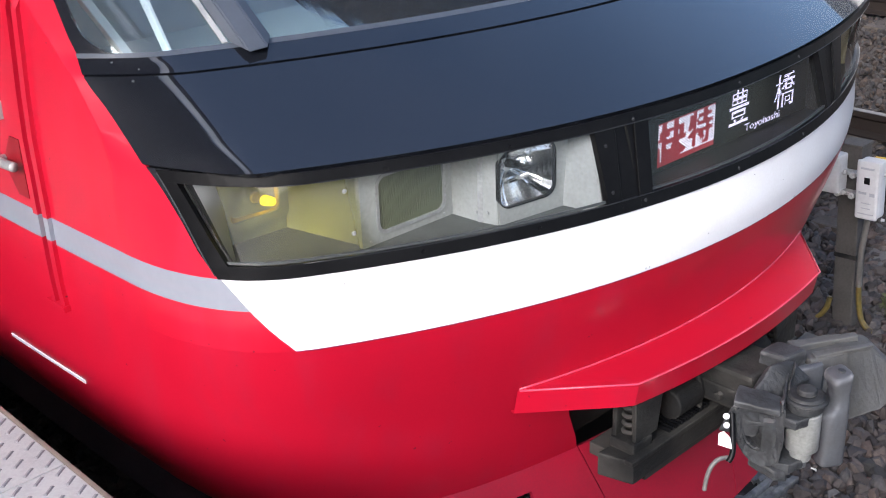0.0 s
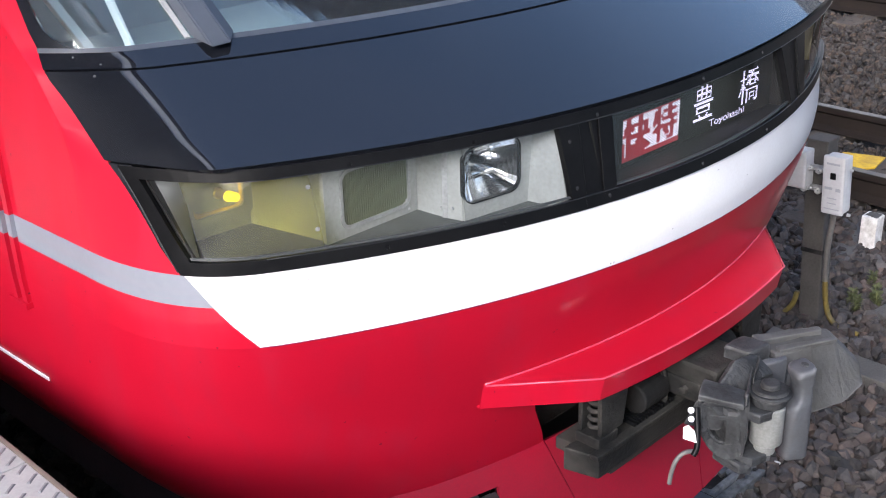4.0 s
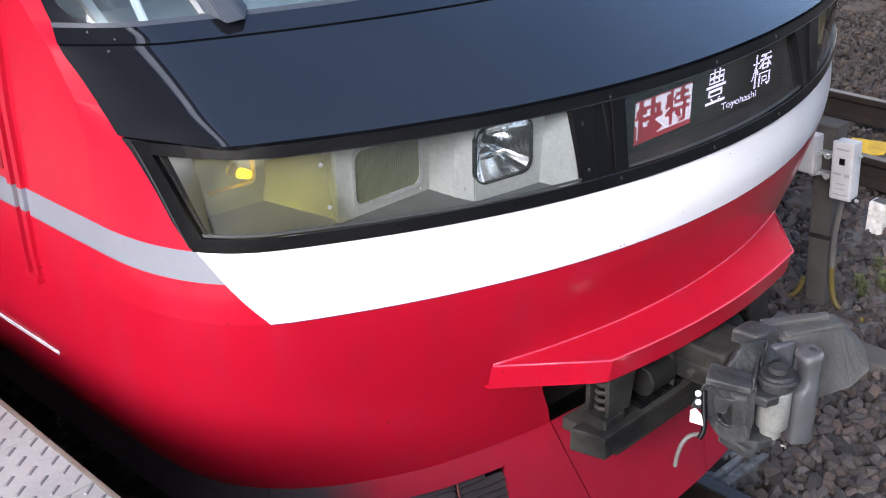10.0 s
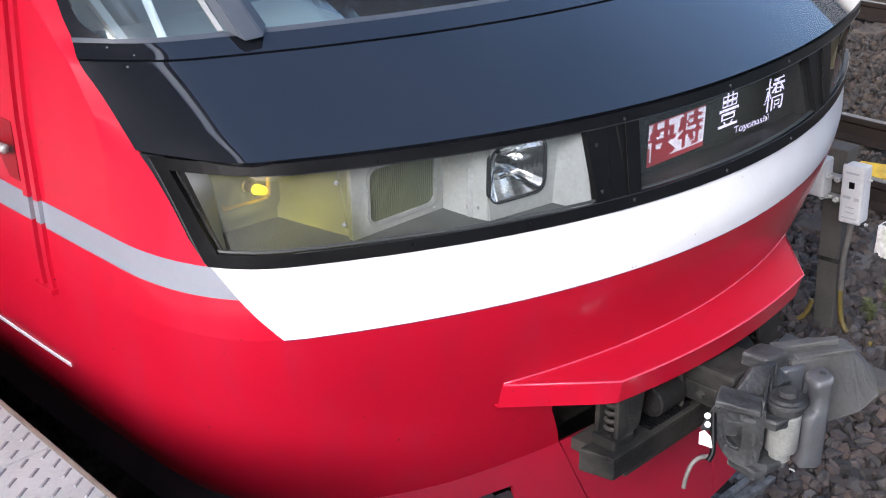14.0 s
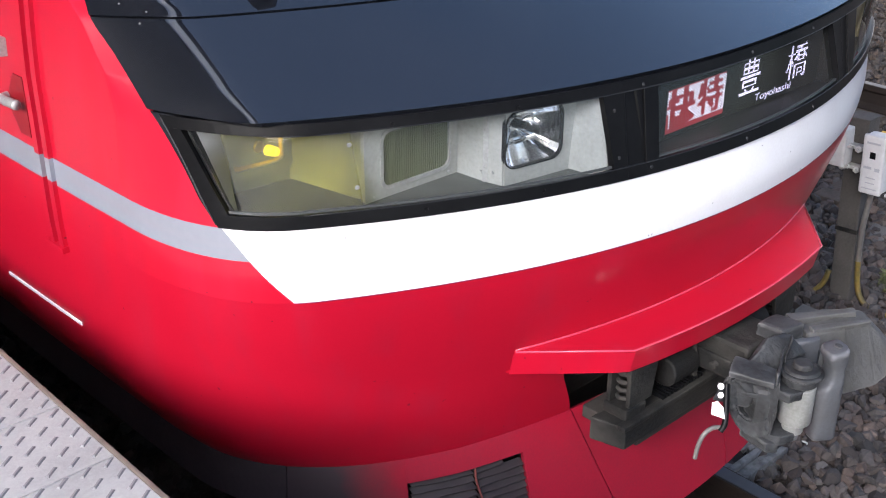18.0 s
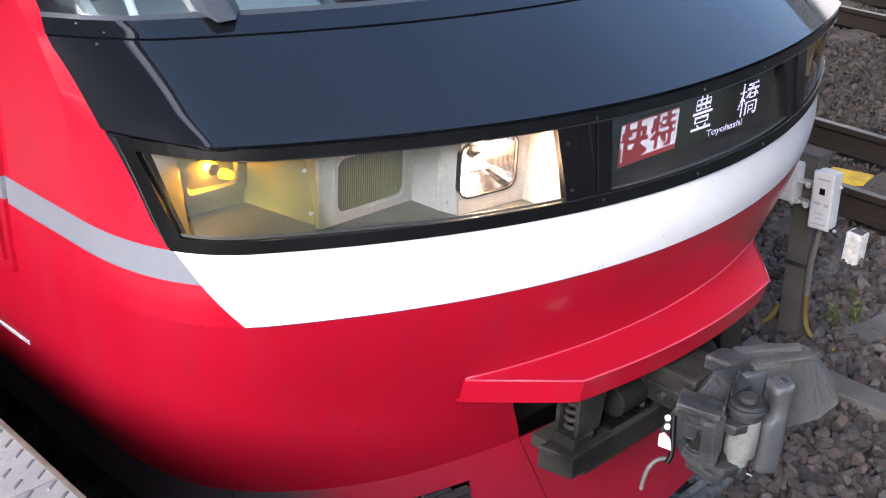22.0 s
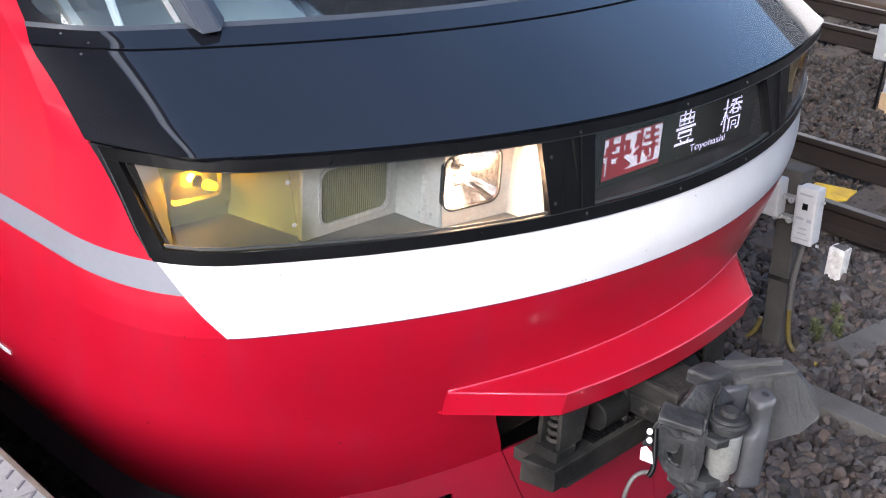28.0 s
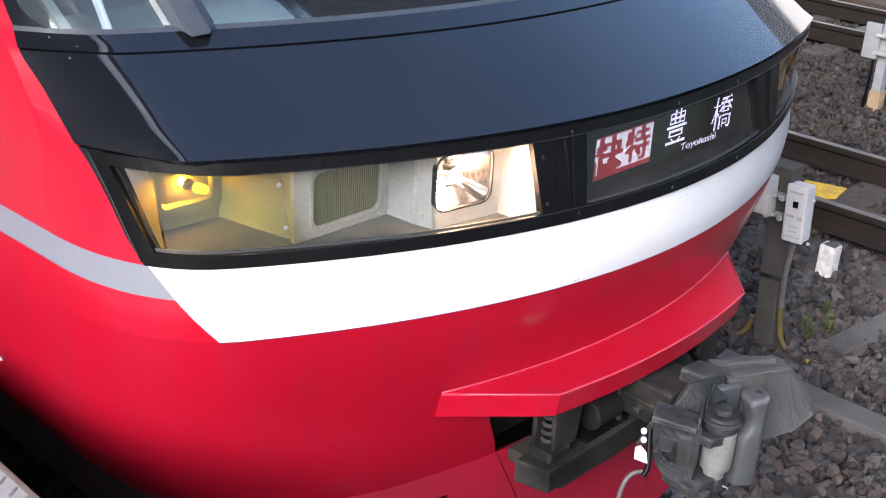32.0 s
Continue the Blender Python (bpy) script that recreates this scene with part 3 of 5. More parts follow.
for a, b in ((outer_end, inner_end), (POSTS["lamp_in"], POSTS["lamp_out"]), (POSTS["display_out"], POSTS["display_in"]), (POSTS["far_in"], POSTS["far_out"]), (POSTS["far_lamp_out"], POSTS["far_lamp_in"]), (neg(inner_end), neg(outer_end))):
    band("lamp_frame_post", a, b, ZL, ZH, 6)
for a, b in ((POSTS["lamp_out"], POSTS["display_out"]), (POSTS["far_out"], POSTS["far_lamp_out"])):
    band("frame_divider", a, b, ZL, ZH, 4, 0.001, 0.010)
# fine bright line where each lamp frame meets the panel
for s_ in (-1, 1):
    line = [skin(s_ * abs(outer_end(z)), z, 0.008) for z in np.linspace(1.36, 1.54, 8)]
    part("frame_edge", tube(line, 0.0012, 5, None, 0), SEAL, train)
    for z in (ZL, ZH):
        line = [skin(at_x(s_ * x, z), z, 0.006) for x in np.linspace(0.0, 1.03, 24)]
        part("frame_edge", tube(line, 0.0011, 5, None, 0), FRAMELINE, train)
for key in ("lamp_out", "display_out", "far_out", "far_lamp_out"):
    line = [skin(POSTS[key](z), z, 0.0054) for z in np.linspace(1.358, 1.541, 8)]
    part("frame_edge", tube(line, 0.0009, 5, None, 0), RUBBER, train)
for x, z in ((-0.402, 1.492), (-0.418, 1.40), (-0.318, 1.530), (-0.345, 1.368), (0.02, 1.534), (0.30, 1.534), (-0.05, 1.364), (0.25, 1.364)):
    c_ = skin(at_x(x, z), z, 0.0055)
    part("screw", drum(c_, (x * 0.5, -1, 0.1), 0.0042, 0.003, 0.0026, 10), FRAMELINE, train)
part("hood", sheet(edge_black, side(edge_black), 1.5525, 1.6905, 260, 30), BLACK, train, "glossy black sloping hood", True, 0.012)
part("cowl", sheet(edge_black, side(edge_black), 1.6945, 1.722, 260, 4, 0.003), BLACK, train, "black cowl strip under the windscreen", True, 0.012)
part("hood_lip", sheet(edge_black, side(edge_black), 1.540, 1.556, 120, 3, -0.008), RUBBER, train, "", True, 0.012)
part("seam_backing", sheet(edge_black, side(edge_black), 1.684, 1.700, 80, 2, -0.010), RUBBER, train, "", True, 0.008)
GLASSBOT = 1.724
bend = lambda z, r=0.055: r - math.sqrt(max(r * r - max(r - max(z - GLASSBOT, 0.0), 0.0) ** 2, 0.0))
pane_levels = [0, 0.002, 0.005, 0.01, 0.018, 0.027, 0.038, 0.054, 0.08, 0.15, 0.25, 0.4, 0.6, 0.8, 1.0]
part("windscreen", sheet(lambda z: at_x(-0.872, z), lambda z: at_x(0.872, z), GLASSBOT, 2.75, 40, 10, -0.006), CABGLASS, train, "tinted windscreen reflecting the sky", True, 0.006).visible_shadow = False
for s_ in (-1, 1):
    corner = lambda z, s=s_: s * at_x(0.93, z)
    limit = lambda z, s=s_: s * abs(at_y(skin(edge_black(z), z).y - 0.020 - bend(z), z))
    lo_, hi_ = (limit, corner) if s_ < 0 else (corner, limit)
    part("corner_pane", sheet(lo_, hi_, GLASSBOT, 2.75, 20, 12, -0.006, pane_levels), CABGLASS, train, "tinted corner window", True, 0.006).visible_shadow = False
    rim = limit if s_ < 0 else (lambda z: -edge_black(z))
    rim2 = edge_black if s_ < 0 else limit
    part("window_surround", sheet(*((rim2, rim) if s_ < 0 else (limit, rim)), 1.722, 2.75, 6, 12, 0.0, pane_levels), BLACK, train, "", True, 0.012)
    # pillar between the corner window and the windscreen, with a slanting foot
    foot = [skin(s_ * at_x(x, z), z, o) for x, z, o in ((0.945, 1.730, 0.0), (0.925, 1.716, 0.035), (0.885, 1.720, 0.035), (0.862, 1.730, 0.0))]
    head = [skin(s_ * at_x(x, z), z, o) for x, z, o in ((0.945, 2.7, 0.0), (0.925, 2.7, 0.035), (0.885, 2.7, 0.035), (0.862, 2.7, 0.0))]
    bm = bmesh.new()
    f_, h_ = [bm.verts.new(v) for v in foot], [bm.verts.new(v) for v in head]
    for i in range(4):
        bm.faces.new((f_[i], f_[(i + 1) % 4], h_[(i + 1) % 4], h_[i]))
    bm.faces.new(f_[::-1])
    bm.faces.new(h_)
    bmesh.ops.recalc_face_normals(bm, faces=bm.faces)
    bmesh.ops.bevel(bm, geom=bm.edges[:], offset=0.003, segments=2, affect="EDGES")
    part("window_pillar", bm, PILLAR, train, "dark grey window pillar")
    trim = sheet(*((lambda z: -at_x(0.955, z), lambda z: -at_x(0.945, z)) if s_ < 0 else (lambda z: at_x(0.945, z), lambda z: at_x(0.955, z))), 1.730, 2.7, 1, 12, 0.003)
    part("pillar_trim", trim, WORN, train, "worn bright trim strip", False, 0.004)
part("glass_gasket", sheet(lambda z: edge_black(z), lambda z: -edge_black(z), 1.7205, 1.728, 80, 1, 0.004), PILLAR, train, "", False, 0.01)
# behind the glass: dashboard, seat backs, white slanting bars
part("dashboard", block(-1.08, 1.08, 2.0, 2.6, 1.50, 1.60, 0.03), CABINSIDE, train, "grey-green cab desk behind the glass")
part("cab_rear_wall", block(-1.1, 1.1, 3.6, 3.66, 1.0, 2.7, 0.01), CABINSIDE, train)
for x, w, lift in ((-1.010, 0.022, (-0.10, 1.18, 0.9)), (-0.938, 0.010, (0.16, 0.95, 0.9)), (0.98, 0.022, (0.02, 1.18, 0.9))):
    part("white_bar", prism([(x, 2.10, 1.60), (x + w, 2.10, 1.60), (x + w, 2.13, 1.60), (x, 2.13, 1.60)], lift, 0.003), TAGWHITE, train, "white slanting bar behind the window")
part("cab_roof", block(-1.1, 1.1, 3.0, 6.0, 2.88, 2.93, 0.02), RED, train)
part("car_end", block(-1.19, 1.19, 5.95, 5.99, 0.66, 2.88, 0.01), RED, train, "plain end wall of the car")

# small screws of the cowl and frames
for x, z in ((-1.145, 1.712), (-1.115, 1.700), (-1.135, 1.683)):
    c_ = skin(at_x(x, z), z, 0.0)
    part("screw", drum(c_, (-0.5, -0.7, 0.4), 0.0028, 0.002, 0.003, 10), STEEL, train)
for x in (-0.83, -0.60):
    for z in (1.530, 1.367):
        c_ = skin(at_x(x, z), z, 0.005)
        part("screw", drum(c_, (x * 0.55, -1, 0.1), 0.005, 0.0035, 0.003, 10), RUBBER, train)

# ---- lamp trays, one on each side ----


def rounded(cx, cz, w, h, r, y, n=6):
    pts = []
    for sx, sz, a0 in ((1, 1, 0), (-1, 1, 90), (-1, -1, 180), (1, -1, 270)):
        for i in range(n + 1):
            a = radians(a0 + 90 * i / n)
            pts.append((cx + sx * (w / 2 - r) + r * math.cos(a), y, cz + sz * (h / 2 - r) + r * math.sin(a)))
    return pts


def ring_frame(outer, inner, depth):
    """A flat frame between two outlines of equal count, depth thick towards +y."""
    bm = bmesh.new()
    n = len(outer)
    rows = [[bm.verts.new((x, y + d, z)) for x, y, z in o] for o, d in ((outer, 0), (inner, 0), (inner, depth), (outer, depth))]
    for a, b in zip(rows, rows[1:] + rows[:1]):
        for i in range(n):
            bm.faces.new((a[i], a[(i + 1) % n], b[(i + 1) % n], b[i]))
    bmesh.ops.recalc_face_normals(bm, faces=bm.faces)
    return bm


def bowl(cx, cz, w, h, r, y, depth, steps=7, wave=0.0):
    """A reflector: rings that shrink towards the back."""
    bm = bmesh.new()
    rows = []
    for j in range(steps + 1):
        u = j / steps
        k = math.sqrt(max(1 - u, 0.02)) if j else 1.0
        pts = rounded(cx, cz, w * k, h * k, r * k, y + depth * u)
        rows.append([bm.verts.new((px, py + wave * math.sin(i * 1.9), pz)) for i, (px, py, pz) in enumerate(pts)])
    n = len(rows[0])
    for a, b in zip(rows, rows[1:]):
        for i in range(n):
            bm.faces.new((a[i], a[(i + 1) % n], b[(i + 1) % n], b[i]))
    bm.faces.new(rows[-1])
    bmesh.ops.recalc_face_normals(bm, faces=bm.faces)
    bmesh.ops.reverse_faces(bm, faces=bm.faces)
    return bm


LAMPS = []


def flip(bm, s):
    if s > 0:
        for v in bm.verts:
            v.co.x = -v.co.x
        bmesh.ops.reverse_faces(bm, faces=bm.faces)
    return bm


def wall(a, b, z0, z1, t=0.006):
    """An upright sheet between two plan points."""
    d = Vector((b[0] - a[0], b[1] - a[1], 0)).normalized()
    n = Vector((-d.y, d.x, 0)) * t
    return prism([(a[0], a[1], z0), (b[0], b[1], z0), (b[0] + n.x, b[1] + n.y, z0), (a[0] + n.x, a[1] + n.y, z0)], (0, 0, z1 - z0), 0.001)


for s_ in (-1, 1):
    tray = part("lamp_tray", flip(prism([(-1.15, 1.73, 1.344), (-1.11, 1.668, 1.344), (-1.0, 1.605, 1.344), (-0.85, 1.52, 1.344), (-0.66, 1.442, 1.344), (-0.50, 1.39, 1.344), (-0.38, 1.36, 1.344), (-0.38, 1.55, 1.344), (-0.62, 1.66, 1.344), (-0.90, 1.84, 1.344), (-1.14, 1.86, 1.344)], (0, 0, 0.008), 0.001), s_), SHADEFLOOR, train, "dusty grey sheet-metal lamp tray, its shade painted in")
    walls = [((-1.13, 1.822), (-0.915, 1.810)), ((-0.915, 1.810), (-0.872, 1.612)), ((-0.872, 1.612), (-0.640, 1.616)), ((-0.640, 1.616), (-0.632, 1.528)), ((-0.632, 1.528), (-0.622, 1.490))]
    for a, b in walls:
        part("tray_wall", flip(wall(a, b, 1.35, 1.535), s_), LINER, tray)
    # the outer end is whiter than the tray: daylight put into its colour
    for name_, u0, u1, m_ in (("tray_reveal", 0.0, 0.14, RUBBER if s_ < 0 else LINER), ("tray_end", 0.14, 1.0, BOXWHITE)):
        bm = bmesh.new()
        rows = []
        for z in np.linspace(1.356, 1.532, 7):
            a, b = skin(inner_end(z), z, -0.016), Vector((-1.058, 1.806, z))
            rows.append([bm.verts.new(a.lerp(b, u0)), bm.verts.new(a.lerp(b, u1))])
        for a, b in zip(rows, rows[1:]):
            bm.faces.new((a[0], a[1], b[1], b[0]))
        part(name_, flip(bm, s_), m_, tray, "", True, 0.003)
    bm = bmesh.new()
    rows = [[bm.verts.new(v) for v in (Vector(((-0.448 if s_ < 0 else -0.600) + 0.08 * (z - 1.45), 1.462 if s_ < 0 else 1.495, z)), skin(at_x((-0.424 if s_ < 0 else -0.590) + 0.2 * (z - 1.45), z), z, -0.014))] for z in np.linspace(1.354, 1.532, 7)]
    for a, b in zip(rows, rows[1:]):
        bm.faces.new((a[0], a[1], b[1], b[0]))
    part("tray_end", flip(bm, s_), LINER, tray, "", False, 0.003)
    part("tray_lid", flip(prism([(-1.12, 1.80, 1.535), (-1.075, 1.72, 1.535), (-1.0, 1.65, 1.535), (-0.85, 1.565, 1.535), (-0.66, 1.495, 1.535), (-0.40, 1.435, 1.535), (-0.39, 1.55, 1.535), (-0.62, 1.66, 1.535), (-0.90, 1.84, 1.535), (-1.13, 1.86, 1.535)], (0, 0, 0.006), 0.001), s_), LINER, tray)
    part("wall_seam", flip(wall((-0.6385, 1.531), (-0.6315, 1.523), 1.353, 1.533, 0.003), s_), WORN, tray, "bright folded seam")
    for x, y, z in ((-0.634, 1.540, 1.372), (-0.629, 1.512, 1.376)):
        part("rivet", flip(drum((x, y, z), (-1, -0.1, 0), 0.004, 0.003, 0.003, 10), s_), WORN, tray)
    # headlamp: panel with a rounded opening, bowl behind it
    hx, hz, hy = -0.551, 1.447, 1.474
    turn = Matrix.Translation((hx, hy, 0)) @ Matrix.Rotation(radians(-8), 4, "Z") @ Matrix.Translation((-hx, -hy, 0))
    outer = [(min(max(hx + (x - hx) * 3, -0.622), -0.426), y, min(max(hz + (z - hz) * 3, 1.353), 1.533)) for x, y, z in rounded(hx, hz, 0.150, 0.122, 0.028, hy)]
    bm = ring_frame(outer, rounded(hx, hz, 0.150, 0.122, 0.028, hy), 0.006)
    bmesh.ops.transform(bm, matrix=turn, verts=bm.verts)
    lamp = part("headlamp", flip(bm, s_), LINER, train, "square headlamp in a pale grey panel")
    bm = ring_frame(rounded(hx, hz, 0.1505, 0.1225, 0.028, hy - 0.003), rounded(hx, hz, 0.144, 0.116, 0.024, hy - 0.003), 0.012)
    bmesh.ops.transform(bm, matrix=turn, verts=bm.verts)
    part("bezel", flip(bm, s_), RUBBER, lamp, "black lamp bezel")
    bm = bowl(hx, hz, 0.142, 0.114, 0.024, hy + 0.004, 0.06, 7, 0.0012)
    bmesh.ops.transform(bm, matrix=turn, verts=bm.verts)
    part("reflector", flip(bm, s_), MIRROR, lamp, "faceted chrome reflector", False)
    part("cap", flip(drum((hx, hy + 0.055, hz + 0.012), (0, -1, 0.1), 0.011, 0.008, 0.028, 16, 0.002), s_), RUBBER, lamp)
    part("bulb_shield", flip(block(hx - 0.04, hx + 0.02, hy + 0.012, hy + 0.02, hz - 0.012, hz - 0.006, 0.001), s_), CHROME, lamp)
    b_ = drum((0, 0, 0), (0, -1, 0), 0.017, 0.010, 0.016, 16, 0.004)
    bulb = part("bulb", b_, WARMGLOW, lamp, "white-hot headlamp bulb")
    # added block that holds back the bulb's light until it slides forward
    part("bulb_hide", flip(block(hx - 0.035, hx + 0.035, hy + 0.067, hy + 0.20, hz - 0.035, hz + 0.035, 0.0), s_), RUBBER, lamp)
    LAMPS.append((bulb, hx if s_ < 0 else -hx, hy, hz, 0.03, 0.14, 20.55, 20.75))
    # tail lamp with a ribbed lens in a pale frame
    gx, gz, gy = -0.764, 1.428, 1.603
    outer = rounded(gx, gz, 0.246, 0.150, 0.004, gy)
    tail = part("tail_lamp", flip(ring_frame(outer, rounded(gx + 0.010, gz + 0.004, 0.186, 0.124, 0.024, gy), 0.012), s_), LINER, train, "ribbed lens lamp in a pale grey frame")
    part("gasket", flip(ring_frame(rounded(gx + 0.010, gz + 0.004, 0.188, 0.126, 0.025, gy - 0.003), rounded(gx + 0.010, gz + 0.004, 0.174, 0.112, 0.019, gy - 0.003), 0.007), s_), WORN, tail)
    bm = bmesh.new()
    for i in range(31):
        x0 = gx + 0.010 - 0.085 + i * 0.170 / 30
        block(x0 - 0.0014, x0 + 0.0014, gy + 0.001, gy + 0.006, gz - 0.052, gz + 0.060, 0.0, bm)
    for j in range(18):
        z0 = gz - 0.052 + j * 0.112 / 17
        block(gx - 0.075, gx + 0.095, gy + 0.003, gy + 0.0055, z0 - 0.0010, z0 + 0.0010, 0.0, bm)
    part("lens_ribs", flip(bm, s_), LENS, tail, "grey-green ribbed lens")
    part("lens_back", flip(block(gx - 0.082, gx + 0.105, gy + 0.007, gy + 0.012, gz - 0.058, gz + 0.066, 0.0), s_), LENSBACK, tail)
    for x, z in ((gx - 0.10, gz - 0.066), (gx + 0.099, gz - 0.066)):
        part("screw", flip(drum((x, gy, z), (0, -1, 0), 0.003, 0.002, 0.003, 8), s_), WORN, tail)
    # amber marker lamp at the back of the outer chamber
    ax, az, ay = -0.993, 1.435, 1.800
    marker = part("marker_lamp", flip(ring_frame(rounded(ax, az, 0.160, 0.105, 0.012, ay), rounded(ax, az, 0.120, 0.068, 0.014, ay), 0.006), s_), LINER, train, "amber marker lamp behind yellow acrylic")
    part("reflector", flip(bowl(ax, az, 0.122, 0.070, 0.014, ay + 0.004, 0.04, 6, 0.0015), s_), BRASS, marker, "crinkled reflector")
    part("bulb_tip", flip(drum((ax + 0.030, ay + 0.018, az - 0.010), (0.3, -1, 0), 0.012, 0.009, 0.030, 14, 0.004), s_), YELLOWTIP, marker, "yellow bulb")
    part("bulb_cap", flip(drum((ax - 0.004, ay - 0.006, az + 0.012), (0, -1, 0), 0.013, 0.011, 0.006, 16, 0.002), s_), BRASS, marker, "dull cap before the bulb")
    b_ = drum((0, 0, 0), (0, -1, 0), 0.009, 0.007, 0.012, 14, 0.002)
    bulb = part("bulb", b_, AMBERGLOW, marker, "glowing amber bulb")
    # unseen block added to swallow the amber light while drawn back
    part("bulb_hide", flip(block(ax - 0.035, ax + 0.035, ay + 0.046, ay + 0.18, az - 0.035, az + 0.035, 0.0), s_), RUBBER, marker)
    LAMPS.append((bulb, (ax - 0.004) * -s_, ay, az + 0.012, 0.016, 0.12, 19.88, 20.0))
    # yellow acrylic in front of the chamber, and its screws
    f = (lambda z: at_y(1.684 + 0.46 * (z - 1.385), z), lambda z: -at_x(0.924 - 0.22 * (z - 1.40), z)) if s_ < 0 else (lambda z: at_x(0.924 - 0.22 * (z - 1.40), z), lambda z: -at_y(1.684 + 0.46 * (z - 1.385), z))
    acrylic = part("yellow_acrylic", sheet(*f, 1.368, 1.530, 12, 4, -0.030), AMBERPANE, train, "yellow acrylic sheet over the marker lamp", True)
    # far side only: added pane whose cream veil paints the bright acrylic
    if s_ > 0:
        bm = bmesh.new()
        rows = [[bm.verts.new((0.868, 1.618, z)), bm.verts.new(skin(at_x(0.920 - 0.22 * (z - 1.40), z), z, -0.031))] for z in (1.356, 1.40, 1.45, 1.50, 1.532)]
        for a, b in zip(rows, rows[1:]):
            bm.faces.new((a[0], a[1], b[1], b[0]))
        part("acrylic_backlight", bm, BRIGHTPANE, acrylic, "added cream pane standing in for brightness behind the acrylic", False, 0.003)
    for z in (1.41, 1.49):
        c_ = skin(at_x(s_ * (0.930 - 0.22 * (z - 1.40)), z), z, -0.024)
        part("screw", drum(c_, (s_ * 0.5, -1, 0), 0.005, 0.003, 0.004, 10), WORN, acrylic)
    bm = bmesh.new()
    for i in range(12):
        for j in range(5):
            u = 0.32 + 0.045 * i
            c_ = Vector((-0.915, 1.810, 0)).lerp(Vector((-0.872, 1.612, 0)), u)
            drum((c_.x - 0.001, c_.y, 1.368 + 0.0065 * j), (-0.97, -0.24, 0), 0.0010, 0.0010, 0.0012, 6, 0.0, bm)
    part("vent_holes", flip(bm, s_), GREY, tray)
    # outer glass
    f = (inner_end, POSTS["lamp_in"]) if s_ < 0 else (POSTS["far_lamp_in"], neg(inner_end))
    part("lamp_glass", sheet(*f, 1.377, 1.525, 40, 4, -0.008), GLASS, train, "clear curved lamp glass", True).visible_shadow = False
    part("glass_seal", sheet(*f, 1.3795, 1.3845, 40, 1, -0.002), SEAL, train, "grey glass seal", False, 0.006)

# ---- destination display ----
part("display_glass", sheet(lambda z: -at_x(0.33, z), lambda z: at_x(0.475, z), 1.377, 1.525, 30, 4, -0.008), GLASS, train, "clear display glass", True).visible_shadow = False
part("glass_seal", sheet(lambda z: -at_x(0.326, z), lambda z: at_x(0.445, z), 1.3795, 1.3845, 30, 1, -0.002), SEAL, train, "grey glass seal", False, 0.006)
LEDY = 1.412
display = part("display_panel", block(-0.36, 0.435, LEDY, LEDY + 0.01, 1.358, 1.514, 0.001), MASK, train, "destination display with white and red characters")
part("display_floor", prism([(-0.40, 1.352, 1.358), (-0.2, 1.325, 1.358), (0.2, 1.325, 1.358), (0.44, 1.362, 1.358), (0.46, 1.46, 1.358), (-0.40, 1.46, 1.358)], (0, 0, 0.005)), RUBBER, display)
for x, d in ((-0.352, -0.008), (0.446, 0.012)):
    part("display_cheek", prism([(x - 0.003, 1.338 + d, 1.352), (x - 0.003, 1.434 + d, 1.352), (x - 0.003, 1.434 + d, 1.535), (x - 0.003, 1.394 + d, 1.535)], (0.006, 0, 0)), MASK, display)
part("display_end", block(0.425, 0.500, 1.432, 1.438, 1.352, 1.532, 0.0), MASK, display)
part("display_lid", prism([(x, 1.394 + 0.19 * x * x, 1.53) for x in np.linspace(-0.38, 0.45, 13)] + [(0.45, 1.48, 1.53), (-0.38, 1.48, 1.53)], (0, 0, 0.005)), RUBBER, display)


def strokes(text, w, h, nx, nz, bold=0.0):
    """Which dots of an nx by nz grid lie on the letters, with the built-in font fitted to w by h."""
    c = bpy.data.curves.new("letters", "FONT")
    c.body, c.offset = text, bold
    ob = new("letters", c)
    bpy.context.view_layer.update()
    me = bpy.data.meshes.new_from_object(ob.evaluated_get(bpy.context.evaluated_depsgraph_get()))
    bpy.data.objects.remove(ob)
    bpy.data.curves.remove(c)
    co = np.array([v.co[:2] for v in me.vertices])
    me.calc_loop_triangles()
    tri = np.array([t.vertices[:] for t in me.loop_triangles])
    bpy.data.meshes.remove(me)
    if not len(co):
        return np.ones((nz, nx), bool)
    co = (co - co.min(0)) / (co.max(0) - co.min(0))
    gx_, gz_ = np.meshgrid((np.arange(nx) + 0.5) / nx, (np.arange(nz) + 0.5) / nz)
    p = np.stack([gx_.ravel(), gz_.ravel()], 1)
    hit = np.zeros(len(p), bool)
    for a, b, d in co[tri]:
        s1 = (b[0] - a[0]) * (p[:, 1] - a[1]) - (b[1] - a[1]) * (p[:, 0] - a[0])
        s2 = (d[0] - b[0]) * (p[:, 1] - b[1]) - (d[1] - b[1]) * (p[:, 0] - b[0])
        s3 = (a[0] - d[0]) * (p[:, 1] - d[1]) - (a[1] - d[1]) * (p[:, 0] - d[0])
        hit |= ((s1 >= 0) & (s2 >= 0) & (s3 >= 0)) | ((s1 <= 0) & (s2 <= 0) & (s3 <= 0))
    return hit.reshape(nz, nx)


def dots(grid, x0, z0, dx, dz, size=0.46):
    """Raised square light dots where the grid is set."""
    bm = bmesh.new()
    for j, i in zip(*np.nonzero(grid)):
        x, z = x0 + (i + 0.5) * dx, z0 + (j + 0.5) * dz
        low = [bm.verts.new((x + a * dx * size, LEDY - 0.0015, z + b * dz * size)) for a, b in ((-1, -1), (1, -1), (1, 1), (-1, 1))]
        bm.faces.new(low)
    return bm


